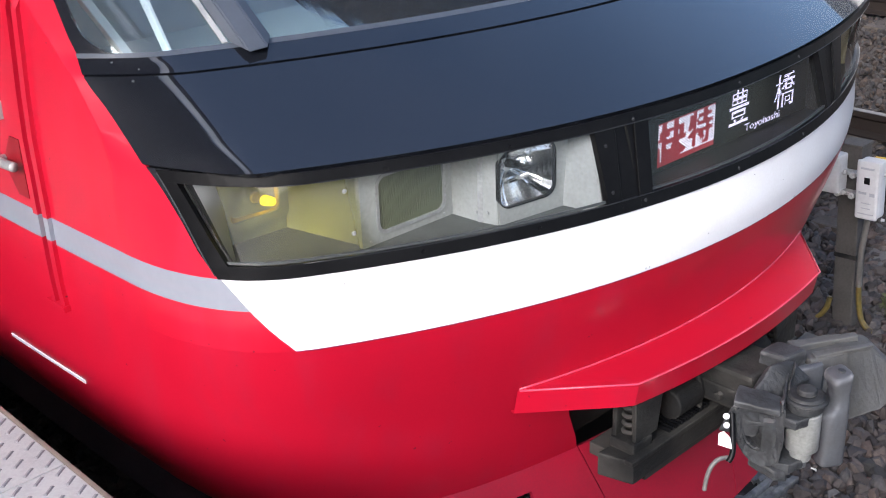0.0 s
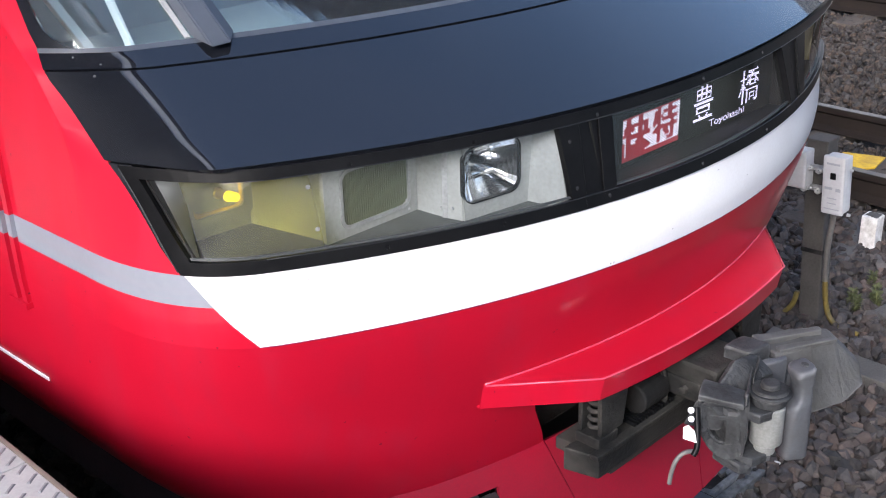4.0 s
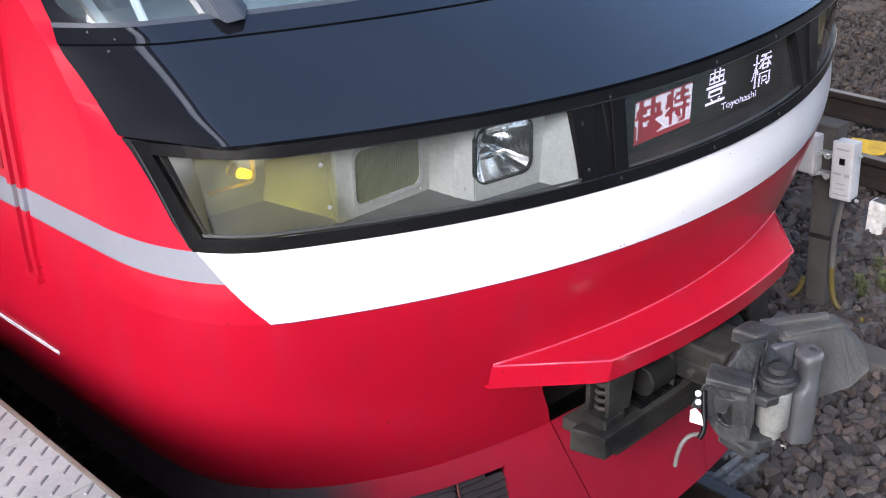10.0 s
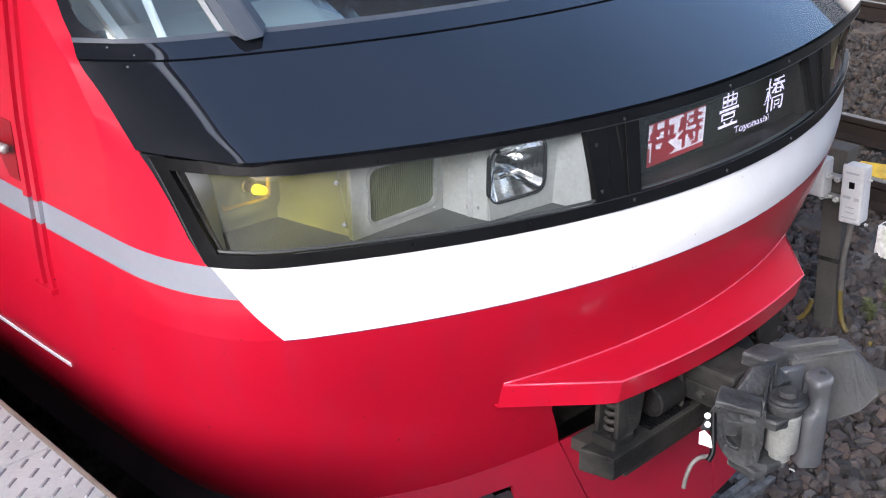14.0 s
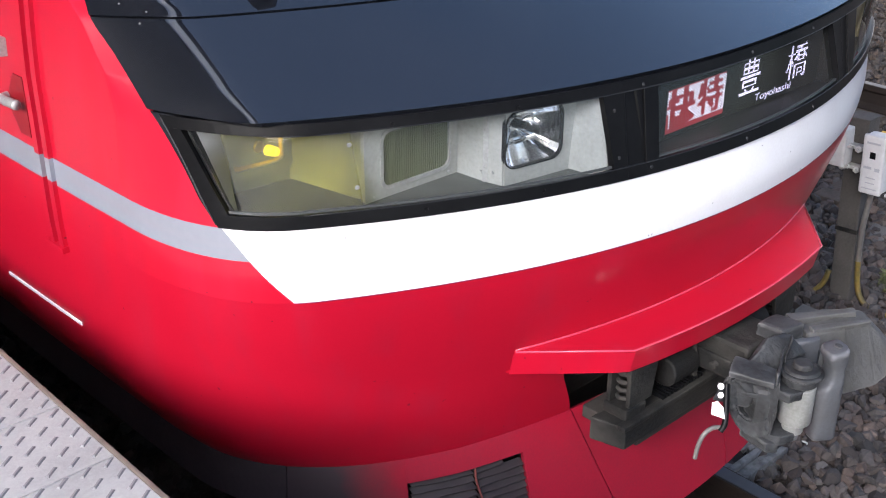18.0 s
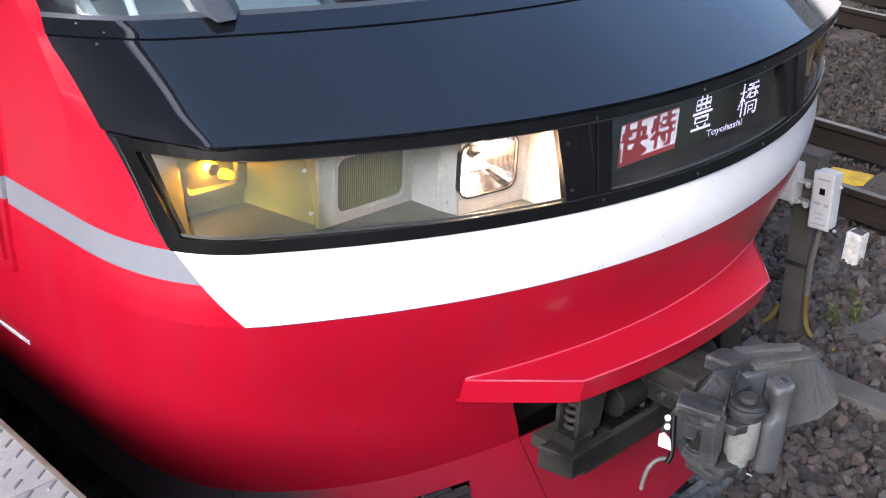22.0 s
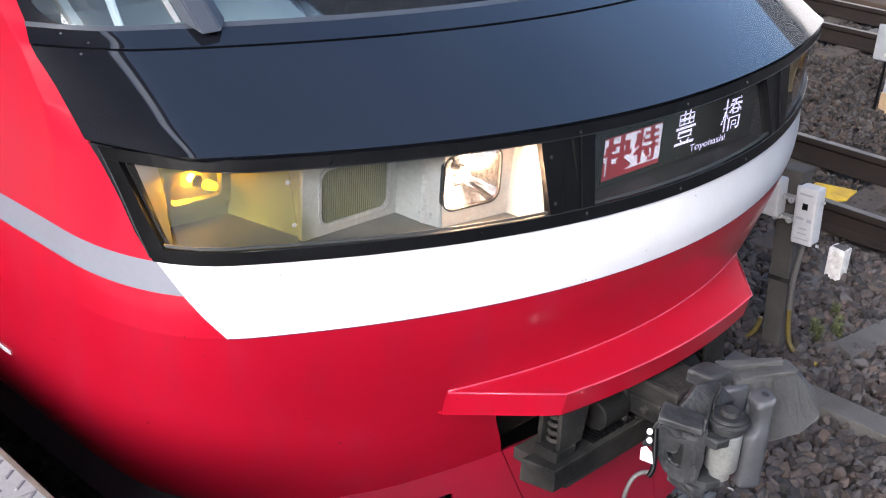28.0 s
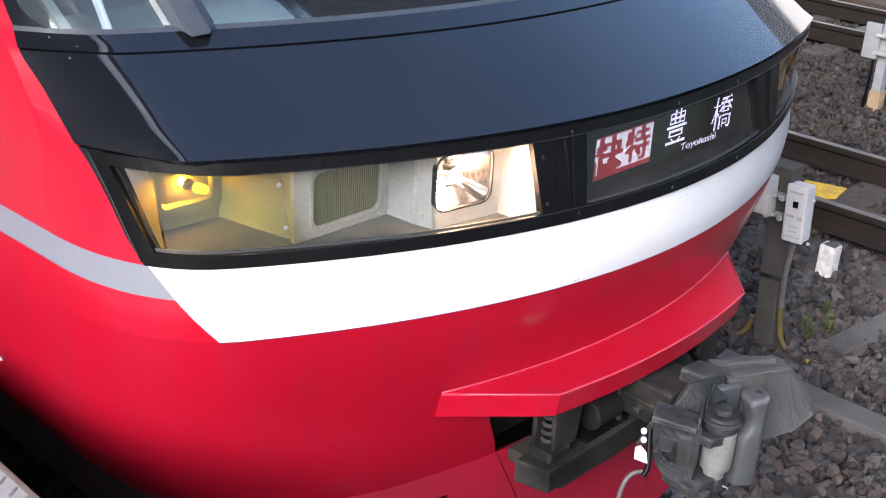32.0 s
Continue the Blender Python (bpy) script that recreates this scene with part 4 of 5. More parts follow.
for word, x0, w, z0, h in (("豊", 0.083, 0.082, 1.400, 0.085), ("橋", 0.280, 0.093, 1.395, 0.086)):
    part("characters", dots(strokes(word, 1, 1, 24, 24), x0, z0, w / 24, h / 24, 0.41), LEDWHITE, display, "white dotted characters")
part("latin_name", dots(strokes("Toyohashi", 1, 1, 62, 12), 0.153, 1.368, 0.157 / 62, 0.023 / 12), LEDWHITE, display, "white dotted place name")
g1, g2 = strokes("快", 1, 1, 22, 27), strokes("特", 1, 1, 20, 27)
both = np.zeros((34, 50), bool)
both[5:32, 1:23], both[5:32, 27:47] = g1, g2
both[:, 1:] |= both[:, :-1].copy()
both[1:] |= both[:-1].copy()
both[:, :-1] |= both[:, 1:].copy()
rows_, cols_ = np.indices(both.shape)
checker = (rows_ + cols_) % 2 == 0
paper = np.zeros(both.shape, bool)
paper[4:33, 0:50] = True
paper[4:12, 4:20] = False
paper[:15, 0:2] = False
hole = paper & ~both
part("express_field", dots(~hole, -0.195, 1.376, 0.218 / 50, 0.100 / 34, 0.5), LEDRED, display, "red lit field of the service name")
part("express_holes", dots(hole & checker, -0.195, 1.376, 0.218 / 50, 0.100 / 34, 0.5), LEDPALE, display, "white hatched dots round the service name")

# ---- wedge-shaped fairing over the coupler ----


def wedge():
    bm = bmesh.new()
    n = 40
    root, lip, low, back = [], [], [], []
    for i in range(n + 1):
        u = -1 + 2 * i / n
        x = 0.588 * u
        r = skin(at_x(x, 0.957), 0.957, 0.001)
        k = 0.39 / 0.588
        if abs(u) <= k:
            e = Vector((x, 1.262 + 0.24 * x * x, 0.955))
        else:
            t = (abs(u) - k) / (1 - k)
            corner = Vector((math.copysign(0.39, u), 1.262 + 0.24 * 0.152, 0.955))
            end = skin(at_x(math.copysign(0.588, u), 0.955), 0.955, 0.001)
            e = corner.lerp(end, t)
        root.append(bm.verts.new(r))
        lip.append(bm.verts.new(e))
        f = e + Vector((0, 0.012, -0.062))
        low.append(bm.verts.new(f))
        back.append(bm.verts.new(f + Vector((0, 0.13, 0.02))))
    for a, b in ((root, lip), (lip, low), (low, back)):
        for i in range(n):
            bm.faces.new((a[i], a[i + 1], b[i + 1], b[i]))
    bmesh.ops.recalc_face_normals(bm, faces=bm.faces)
    edges = [e for e in bm.edges if {e.verts[0], e.verts[1]} <= set(lip)]
    bmesh.ops.bevel(bm, geom=edges, offset=0.005, segments=3, affect="EDGES", profile=0.5)
    return bm


part("fairing", wedge(), RED, train, "red wedge-shaped fairing over the coupler")
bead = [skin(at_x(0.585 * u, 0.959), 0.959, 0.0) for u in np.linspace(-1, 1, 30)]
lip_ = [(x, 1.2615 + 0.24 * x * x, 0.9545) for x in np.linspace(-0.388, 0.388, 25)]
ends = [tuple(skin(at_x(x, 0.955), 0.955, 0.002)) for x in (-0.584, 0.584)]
# thin tubes carry the edge highlights as a paler colour
part("fairing_edge", tube([ends[0]] + lip_ + [ends[1]], 0.0026, 6, None, 0), REDGLEAM, train, "painted highlight along the fairing lip")
part("fairing_seam", tube(bead, 0.0028, 6, None, 0), REDGLEAM, train, "painted highlight along the fairing seam")

# ---- skirt below the apron ----


def skirt_at(x, z, out=0.0):
    """A point of the skirt by x, or by the plan's p where x is past 5 (p = x - 10)."""
    p = x - 10 if x > 5 else at_x(x, 0.652)
    v = skin(p, 0.652, out + 0.13 * (0.652 - z) / 0.35)
    return Vector((v.x, v.y, z))


def skirt_y(x, z):
    return skirt_at(x, z).y


def skirt(x0, x1, z0, z1, nx=24, nz=4, out=0.0):
    bm = bmesh.new()
    rows = []
    for j in range(nz + 1):
        z = z0 + (z1 - z0) * j / nz
        rows.append([bm.verts.new(skirt_at(x, z, out)) for x in np.linspace(x0(z) if callable(x0) else x0, x1(z) if callable(x1) else x1, nx + 1)])
    for a, b in zip(rows, rows[1:]):
        for i in range(nx):
            bm.faces.new((a[i], a[i + 1], b[i + 1], b[i]))
    return bm


seam = lambda z: -0.31 + 0.11 * (0.65 - z) / 0.35
VX0, VX1, VZ0, VZ1 = -0.748, -0.466, 0.40, 0.597
for s_ in (-1, 1):
    # the corner's red darkens outwards, shade mixed into its paint
    for P_, Q_, m_, w_ in ((0.705, abs(at_x(VX0, 0.652)), SHADEFADE, "red lower skirt darkening into painted shade with soot"), (0.93, 0.706, SHADESOOT, "skirt end blackened with painted shade and soot")):
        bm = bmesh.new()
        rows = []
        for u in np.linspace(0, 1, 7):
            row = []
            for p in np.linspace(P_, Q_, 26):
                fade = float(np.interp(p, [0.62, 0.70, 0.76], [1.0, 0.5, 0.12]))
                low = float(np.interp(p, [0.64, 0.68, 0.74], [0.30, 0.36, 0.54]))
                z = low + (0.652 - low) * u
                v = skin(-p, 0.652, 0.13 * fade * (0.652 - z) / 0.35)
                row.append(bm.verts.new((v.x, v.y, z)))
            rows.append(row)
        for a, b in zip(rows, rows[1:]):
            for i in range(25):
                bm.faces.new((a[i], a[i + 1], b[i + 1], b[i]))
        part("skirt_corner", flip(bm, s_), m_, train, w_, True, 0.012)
    for x0, x1, z0, z1 in ((VX0, VX1, VZ1, 0.652), (VX0, VX1, 0.30, VZ0), (VX1, lambda z: seam(z) - 0.002, 0.30, 0.652)):
        part("skirt_panel", flip(skirt(x0, x1, z0, z1, 12), s_), SKIRTRED, train, "dusty red lower skirt", True, 0.012)
    vent = part("skirt_vent", flip(skirt(VX0, VX1, VZ0, VZ1, 8, 2, -0.045), s_), RUBBER, train, "black louvred vent in the skirt")
    for j in range(11):
        z = VZ0 + 0.010 + j * 0.0172
        for x0, x1 in ((VX0 + 0.004, -0.603), (-0.597, VX1 - (0.055 if j > 9 else 0.004))):
            bm = bmesh.new()
            rows = [[bm.verts.new((x, skirt_y(x, z) + dy, z + dz + 0.0011 * math.sin(x * 60 + j * 2.7))) for x in np.linspace(x0, x1, 10)] for dy, dz in ((0.004, 0), (0.022, 0.010), (0.026, 0.007), (0.006, -0.003))]
            for a, b in zip(rows, rows[1:] + rows[:1]):
                for i in range(9):
                    bm.faces.new((a[i], a[i + 1], b[i + 1], b[i]))
            bmesh.ops.recalc_face_normals(bm, faces=bm.faces)
            part("slat", flip(bm, s_), SLAT, vent)
    bar = [(-0.600 + 0.0035 * math.sin(z * 160), skirt_y(-0.60, z) + 0.002, z) for z in np.linspace(VZ0, VZ1, 9)]
    part("mullion", flip(tube(bar, 0.003, 6, None, 0), s_), RUSTBAR, vent, "thin rusty upright bar")
part("skirt_panel", skirt(lambda z: seam(z) + 0.002, lambda z: -seam(z) - 0.002, 0.30, 0.652, 16), SKIRTRED, train, "dusty red lower skirt", True, 0.012)
part("skirt_backing", skirt(-0.36, 0.36, 0.31, 0.64, 10, 2, -0.014), RUBBER, train, "", False, 0.004)
# underframe behind the panels
part("underframe", block(-0.78, 0.78, 1.90, 9.0, 0.22, 1.15, 0.03), DARK, train, "sooty underframe")
part("mouth_lining", block(-0.36, 0.36, 1.62, 1.78, 0.60, 0.98, 0.01), DARK, train)
for y in (2.3, 4.4):
    part("wheel", drum((-0.62, y, 0.41), (1, 0, 0), 0.42, 0.42, 0.12, 40, 0.02), DARK, train)
    part("wheel", drum((0.50, y, 0.41), (1, 0, 0), 0.42, 0.42, 0.12, 40, 0.02), DARK, train)
part("side_frame", block(-0.80, -0.70, 2.3, 4.9, 0.35, 0.55, 0.04), DARK, train)
part("equipment_box", block(-0.88, -0.72, 2.75, 3.1, 0.45, 0.62, 0.02), DARK, train)
# bright strip low on the side
bm = bmesh.new()
lo_ = [skin(at_y(y, z), z, o) for y in (2.265, 2.35, 2.44, 2.53, 2.62) for z, o in ((0.921, 0.0005), (0.922, 0.004), (0.930, 0.004), (0.931, 0.0005))]
vs = [bm.verts.new(v) for v in lo_]
for k_ in range(4):
    for i in range(4):
        bm.faces.new((vs[4 * k_ + i], vs[4 * k_ + (i + 1) % 4], vs[4 * k_ + 4 + (i + 1) % 4], vs[4 * k_ + 4 + i]))
bm.faces.new(vs[:4])
bm.faces.new(vs[-4:][::-1])
bmesh.ops.recalc_face_normals(bm, faces=bm.faces)
strip = part("side_strip", bm, TAGWHITE, train, "bright metal strip low on the side")
part("strip_bed", sheet(lambda z: at_y(2.625, z), lambda z: at_y(2.260, z), 0.9165, 0.9345, 6, 1, 0.0003), REDDARK, strip, "dark sealed edge of the strip", False, 0.001)

# cab door: grooved post, recess with a handle, sill and window
# the grooves between the ribs get their shade from a darker red
for y, w, o, m in ((2.245, 0.010, 0.010, RED), (2.264, 0.008, 0.002, REDDARK), (2.283, 0.010, 0.012, RED), (2.302, 0.008, 0.002, REDDARK)):
    for z0, z1, mm in ((1.14, 1.300, m), (1.300, 1.352, GREY if m is RED else m), (1.352, 2.6, m)):
        f = (lambda z, y=y, w=w: at_y(y + w, z) , lambda z, y=y, w=w: at_y(y - w, z))
        part("door_post", sheet(*f, z0, z1, 1, 14, max(o, 0.002)), mm, train, "", True, 0.02)
part("door_post_foot", sheet(lambda z: at_y(2.31, z), lambda z: at_y(2.232, z), 1.128, 1.142, 2, 1, 0.016), RED, train, "", False, 0.02)
# raised dark sheet that paints the shade of the handle's recess
door = part("handle_recess_shade", sheet(lambda z: at_y(2.41 - 0.05 * abs(z - 1.44) / 0.07, z), lambda z: at_y(2.318, z), 1.375, 1.51, 6, 6, 0.003), REDDARK, train, "cab door handle recess, its shade painted in dark red", True, 0.003)
part("handle", tube([skin(at_y(2.40, 1.45), 1.45, 0.004), skin(at_y(2.39, 1.452), 1.452, 0.026), skin(at_y(2.312, 1.456), 1.456, 0.026)], 0.011, 10), WORN, door, "chrome door handle")
part("door_window", sheet(lambda z: at_y(2.9, z), lambda z: at_y(2.40, z), 1.585, 2.4, 6, 6, 0.004), CABGLASS, train, "cab door window", True, 0.006)
part("door_window_sill", sheet(lambda z: at_y(2.95, z), lambda z: at_y(2.375, z), 1.545, 1.585, 8, 2, 0.014), WORN, train, "bright window sill", False, 0.03)

# ---- coupler ----
coupler = thing("coupler", "grey cast-steel knuckle coupler below the red fairing", "coupler", (0, 1.3, 0.86))
coupler.matrix_basis = Matrix.Identity(4)
part("shank", block(-0.075, 0.075, 1.20, 1.66, 0.765, 0.872, 0.012), GRIME, coupler, "grimy coupler shank")
part("shank_strap", block(-0.082, 0.0, 1.24, 1.42, 0.775, 0.825, 0.006), GRIME, coupler)
part("shank_bolt", drum((-0.083, 1.28, 0.80), (-1, 0, 0), 0.012, 0.010, 0.012, 6), GRIME, coupler)
# head: neck, lugs, cheek with a window


def cast(bm, amount=0.0022, cuts=2):
    """Uneven cast surface: finer faces, moved a little along their normals."""
    bmesh.ops.triangulate(bm, faces=[f for f in bm.faces if len(f.verts) > 4])
    bmesh.ops.subdivide_edges(bm, edges=[e for e in bm.edges if e.calc_length() > 0.012], cuts=cuts, use_grid_fill=True)
    bm.normal_update()
    for v in bm.verts:
        v.co += v.normal * amount * (noise.noise(v.co * 55) + 0.6 * noise.noise(v.co * 130))
    return bm


def loft(rows_, bevel=0.006, caps=True):
    """A solid through rings of equal count."""
    bm = bmesh.new()
    rings = [[bm.verts.new(v) for v in r] for r in rows_]
    n = len(rings[0])
    for a, b in zip(rings, rings[1:]):
        for i in range(n):
            bm.faces.new((a[i], a[(i + 1) % n], b[(i + 1) % n], b[i]))
    if caps:
        bm.faces.new(rings[0][::-1])
        bm.faces.new(rings[-1])
    bmesh.ops.recalc_face_normals(bm, faces=bm.faces)
    if bevel:
        bmesh.ops.bevel(bm, geom=bm.edges[:], offset=bevel, segments=2, affect="EDGES", profile=0.6)
    return bm


head = part("head", cast(prism([(-0.11, 1.20, 0.70), (-0.135, 1.13, 0.70), (-0.12, 1.10, 0.70), (-0.05, 1.130, 0.70), (0.03, 1.150, 0.70), (0.10, 1.12, 0.70), (0.16, 1.13, 0.70), (0.14, 1.22, 0.70), (0.06, 1.26, 0.70), (-0.06, 1.26, 0.70)], (0, 0, 0.125), 0.012)), STEEL, coupler, "cast coupler head")
part("top_block", cast(prism([(0.0, 1.233, 0.862), (0.076, 1.228, 0.862), (0.080, 1.150, 0.862), (0.006, 1.167, 0.862)], (0, 0, 0.044), 0.009)), STEEL, head, "lock lifter block on top")
part("block_foot", cast(prism([(0.01, 1.225, 0.80), (0.072, 1.222, 0.80), (0.082, 1.146, 0.80), (0.012, 1.155, 0.80)], (0, 0, 0.07), 0.008)), STEEL, head)
# ridge that falls from the block to the cheek, with a sloping web beside it
crest = [(0.012, 1.163, 0.902), (-0.030, 1.164, 0.912), (-0.058, 1.167, 0.912), (-0.080, 1.169, 0.891), (-0.107, 1.173, 0.869), (-0.142, 1.177, 0.857), (-0.172, 1.181, 0.853)]
part("shoulder", cast(loft([[(x - 0.004, y + 0.040, z - 0.085), (x + 0.002, y + 0.014, z - 0.012), (x, y, z), (x + 0.010, y - 0.010, z - 0.004), (x + 0.040, y - 0.044, z - 0.052), (x + 0.030, y - 0.036, z - 0.085)] for x, y, z in crest], 0.006), 0.0025), STEEL, head, "curved cast ridge on top of the head")
part("pocket_rim", cast(loft([[(x, y, z), (x + 0.010, y + 0.010, z - 0.004), (x + 0.010, y + 0.010, z + 0.016), (x, y, z + 0.016)] for x, y, z in ((-0.050, 1.118, 0.862), (-0.018, 1.128, 0.872), (0.012, 1.140, 0.884))], 0.003)), STEEL, head)
part("rib", cast(loft([[(x, y, z), (x + 0.012, y + 0.014, z), (x + 0.012, y + 0.014, z + 0.026), (x, y, z + 0.026)] for x, y, z in ((-0.122, 1.092, 0.842), (-0.098, 1.100, 0.846), (-0.060, 1.120, 0.852), (-0.02, 1.138, 0.862))], 0.004)), STEEL, head, "worn rib round the pin")
part("upper_lug", cast(prism([(-0.115, 1.125, 0.805), (-0.105, 1.065, 0.800), (-0.06, 1.052, 0.800), (-0.01, 1.06, 0.800), (0.02, 1.11, 0.800), (-0.04, 1.15, 0.79)], (0, 0, 0.026), 0.006)), STEEL, head)
part("lower_lug", cast(prism([(-0.115, 1.125, 0.676), (-0.100, 1.075, 0.676), (-0.060, 1.062, 0.676), (-0.020, 1.085, 0.676), (0.0, 1.13, 0.676), (-0.04, 1.15, 0.676)], (0, 0, 0.026), 0.006)), STEEL, head)
c0, c1 = Vector((-0.168, 1.166, 0)), Vector((-0.110, 1.072, 0))
cn = (c1 - c0).cross(Vector((0, 0, 1))).normalized()
cn = -cn if cn.x < 0 else cn
at_c = lambda u, z, d=0.0: c0.lerp(c1, u) + Vector((0, 0, z)) + cn * d
rim_o = [(-0.14, 0.852), (-0.15, 0.80), (-0.11, 0.765), (0.02, 0.735), (0.24, 0.706), (0.55, 0.694), (0.80, 0.705), (0.87, 0.76), (0.85, 0.856), (0.30, 0.862)]
rim_i = [(0.08, 0.832), (0.05, 0.80), (0.08, 0.772), (0.20, 0.748), (0.36, 0.738), (0.52, 0.740), (0.66, 0.750), (0.67, 0.785), (0.64, 0.828), (0.34, 0.836)]
bm = bmesh.new()
rows = [[bm.verts.new(at_c(u, z, d)) for u, z in o] for o, d in ((rim_o, 0.0), (rim_i, 0.008), (rim_i, 0.052), (rim_o, 0.052))]
for a, b in zip(rows, rows[1:] + rows[:1]):
    for i in range(10):
        bm.faces.new((a[i], a[(i + 1) % 10], b[(i + 1) % 10], b[i]))
bmesh.ops.recalc_face_normals(bm, faces=bm.faces)
bmesh.ops.bevel(bm, geom=bm.edges[:], offset=0.005, segments=2, affect="EDGES")
part("cheek", cast(bm), STEEL, head, "hollow cast cheek of the coupler head")
part("cheek_plate", cast(prism([at_c(-0.20, 0.856, -0.010), at_c(0.74, 0.842, -0.014), at_c(0.78, 0.850, 0.045), at_c(-0.10, 0.866, 0.05)], (0, 0, 0.016), 0.005)), STEEL, head, "sloping top plate of the cheek")
part("cheek_bar", cast(prism([at_c(0.02, 0.799, 0.010), at_c(0.70, 0.799, 0.010), at_c(0.70, 0.810, 0.010), at_c(0.02, 0.810, 0.010)], cn * 0.03, 0.002)), STEEL, head, "bar across the opening")
part("cheek_hollow", prism([at_c(-0.05, 0.72, 0.054), at_c(0.80, 0.71, 0.054), at_c(0.80, 0.85, 0.054), at_c(-0.05, 0.85, 0.054)], cn * 0.01), GRIME, head)
part("chin", cast(prism([(-0.13, 1.165, 0.675), (-0.122, 1.095, 0.656), (-0.095, 1.078, 0.652), (-0.070, 1.10, 0.658), (-0.05, 1.16, 0.675)], (0, 0, 0.030), 0.008)), STEEL, head, "cast chin under the knuckle")
# knuckle with its pin
kx, ky = -0.040, 1.080
knuckle = part("knuckle", drum((kx, ky, 0.722), (0, 0, 1), 0.0385, 0.0385, 0.100, 40, 0.004), BARREL, coupler, "bright worn knuckle barrel", True)
part("knuckle_collar", drum((kx, ky, 0.826), (0, 0, 1), 0.040, 0.040, 0.020, 36, 0.004), STEEL, knuckle)
part("pin_washer", drum((kx, ky, 0.852), (0, 0, 1), 0.052, 0.049, 0.008, 40, 0.003), STEEL, knuckle, "wide washer under the pin head")
part("pin_step", drum((kx, ky, 0.860), (0, 0, 1), 0.043, 0.038, 0.007, 36, 0.002), STEEL, knuckle)
part("pin", drum((kx, ky, 0.867), (0, 0, 1), 0.024, 0.021, 0.014, 28, 0.004), STEEL, knuckle, "round head of the knuckle pin")
part("pin_foot", drum((kx, ky, 0.692), (0, 0, 1), 0.024, 0.027, 0.030, 24, 0.004), BARREL, knuckle)
part("pin_nut", drum((kx, ky, 0.672), (0, 0, 1), 0.016, 0.018, 0.022, 6), STEEL, knuckle)
part("cotter", tube([(kx + 0.012, ky - 0.024, 0.668), (kx + 0.020, ky - 0.034, 0.664), (kx + 0.026, ky - 0.030, 0.656)], 0.0022, 6), GALV, knuckle, "bright split pin")
blade = [(math.copysign(abs(math.cos(a)) ** 0.6, math.cos(a)), math.copysign(abs(math.sin(a)) ** 0.6, math.sin(a))) for a in np.linspace(0, 2 * math.pi, 29)[:-1]]
spin = Matrix.Rotation(radians(-30), 3, "Z")
rings = []
for z, wx, wy, dx, tilt in ((0.652, 0.034, 0.037, 0.0, 0.0), (0.659, 0.037, 0.041, 0.0, 0.0), (0.73, 0.037, 0.041, 0.0, 0.0), (0.785, 0.036, 0.040, 0.001, 0.0), (0.800, 0.030, 0.038, 0.006, 0.05), (0.812, 0.022, 0.034, 0.013, 0.1), (0.842, 0.021, 0.033, 0.014, 0.15), (0.862, 0.026, 0.036, 0.011, 0.2), (0.878, 0.030, 0.038, 0.008, 0.3), (0.889, 0.029, 0.037, 0.008, 0.35), (0.893, 0.025, 0.032, 0.008, 0.35)):
    ring = []
    for x, y in blade:
        v = spin @ Vector((x * wx + dx, y * wy, 0))
        ring.append((0.027 + v.x * 0.86, 1.048 + v.y * 0.86, 0.668 + (z - 0.652) * 0.99 + tilt * (x * wx) * 0.6))
    rings.append(ring)
part("knuckle_nose", cast(loft(rings, 0.0), 0.0022, 1), WORN2, knuckle, "smooth grey knuckle nose with a flared top", True)
part("nose_hole", drum((0.036, 1.040, 0.9085), (0.1, -0.1, 1), 0.010, 0.009, 0.003, 18, 0.001), STEEL, knuckle, "small plugged hole in the nose")
# guard arm, a flaring horn on the far side
sec = [[(0.10, 1.15, 0.868), (0.10, 1.12, 0.70), (0.14, 1.22, 0.70), (0.14, 1.24, 0.868)], [(0.19, 1.105, 0.872), (0.17, 1.07, 0.700), (0.25, 1.17, 0.70), (0.24, 1.185, 0.872)], [(0.268, 1.080, 0.862), (0.25, 1.030, 0.712), (0.33, 1.11, 0.715), (0.32, 1.130, 0.860)], [(0.335, 1.04, 0.785), (0.312, 1.012, 0.745), (0.36, 1.065, 0.75), (0.365, 1.075, 0.79)]]
part("guard_arm", cast(loft(sec, 0.008)), HORN, coupler, "dull guard arm of the coupler")
part("arm_rib", cast(prism([(0.10, 1.195, 0.870), (0.27, 1.118, 0.860), (0.285, 1.135, 0.860), (0.115, 1.225, 0.870)], (0, 0, 0.018), 0.004)), HORN, coupler, "raised rib along the guard arm")
part("arm_lip", cast(prism([(0.11, 1.142, 0.868), (0.262, 1.072, 0.862), (0.272, 1.086, 0.862), (0.12, 1.160, 0.868)], (0, 0, 0.010), 0.003)), HORN, coupler)
part("throat_plate", cast(prism([(0.03, 1.145, 0.715), (0.10, 1.115, 0.715), (0.115, 1.13, 0.715), (0.04, 1.165, 0.715)], (0, 0, 0.155), 0.006)), WORN2, coupler, "smooth worn throat of the coupler")

# carrier with two spring posts, standing on the skirt's shelf
carrier = thing("coupler_carrier", "sooty coupler carrier with two spring posts", "carrier", (0, 1.36, 0.68))
carrier.matrix_basis = Matrix.Identity(4)
part("beam", prism([(-0.395, 1.40, 0.672), (-0.372, 1.312, 0.672), (0.372, 1.312, 0.672), (0.395, 1.40, 0.672)], (0, 0, 0.062), 0.006), GRIME, carrier)
part("beam_ledge", block(-0.385, 0.385, 1.306, 1.33, 0.728, 0.742, 0.003), GRIME, carrier)
part("beam_foot", block(-0.30, 0.30, 1.33, 1.50, 0.64, 0.674, 0.004), DARK, carrier)
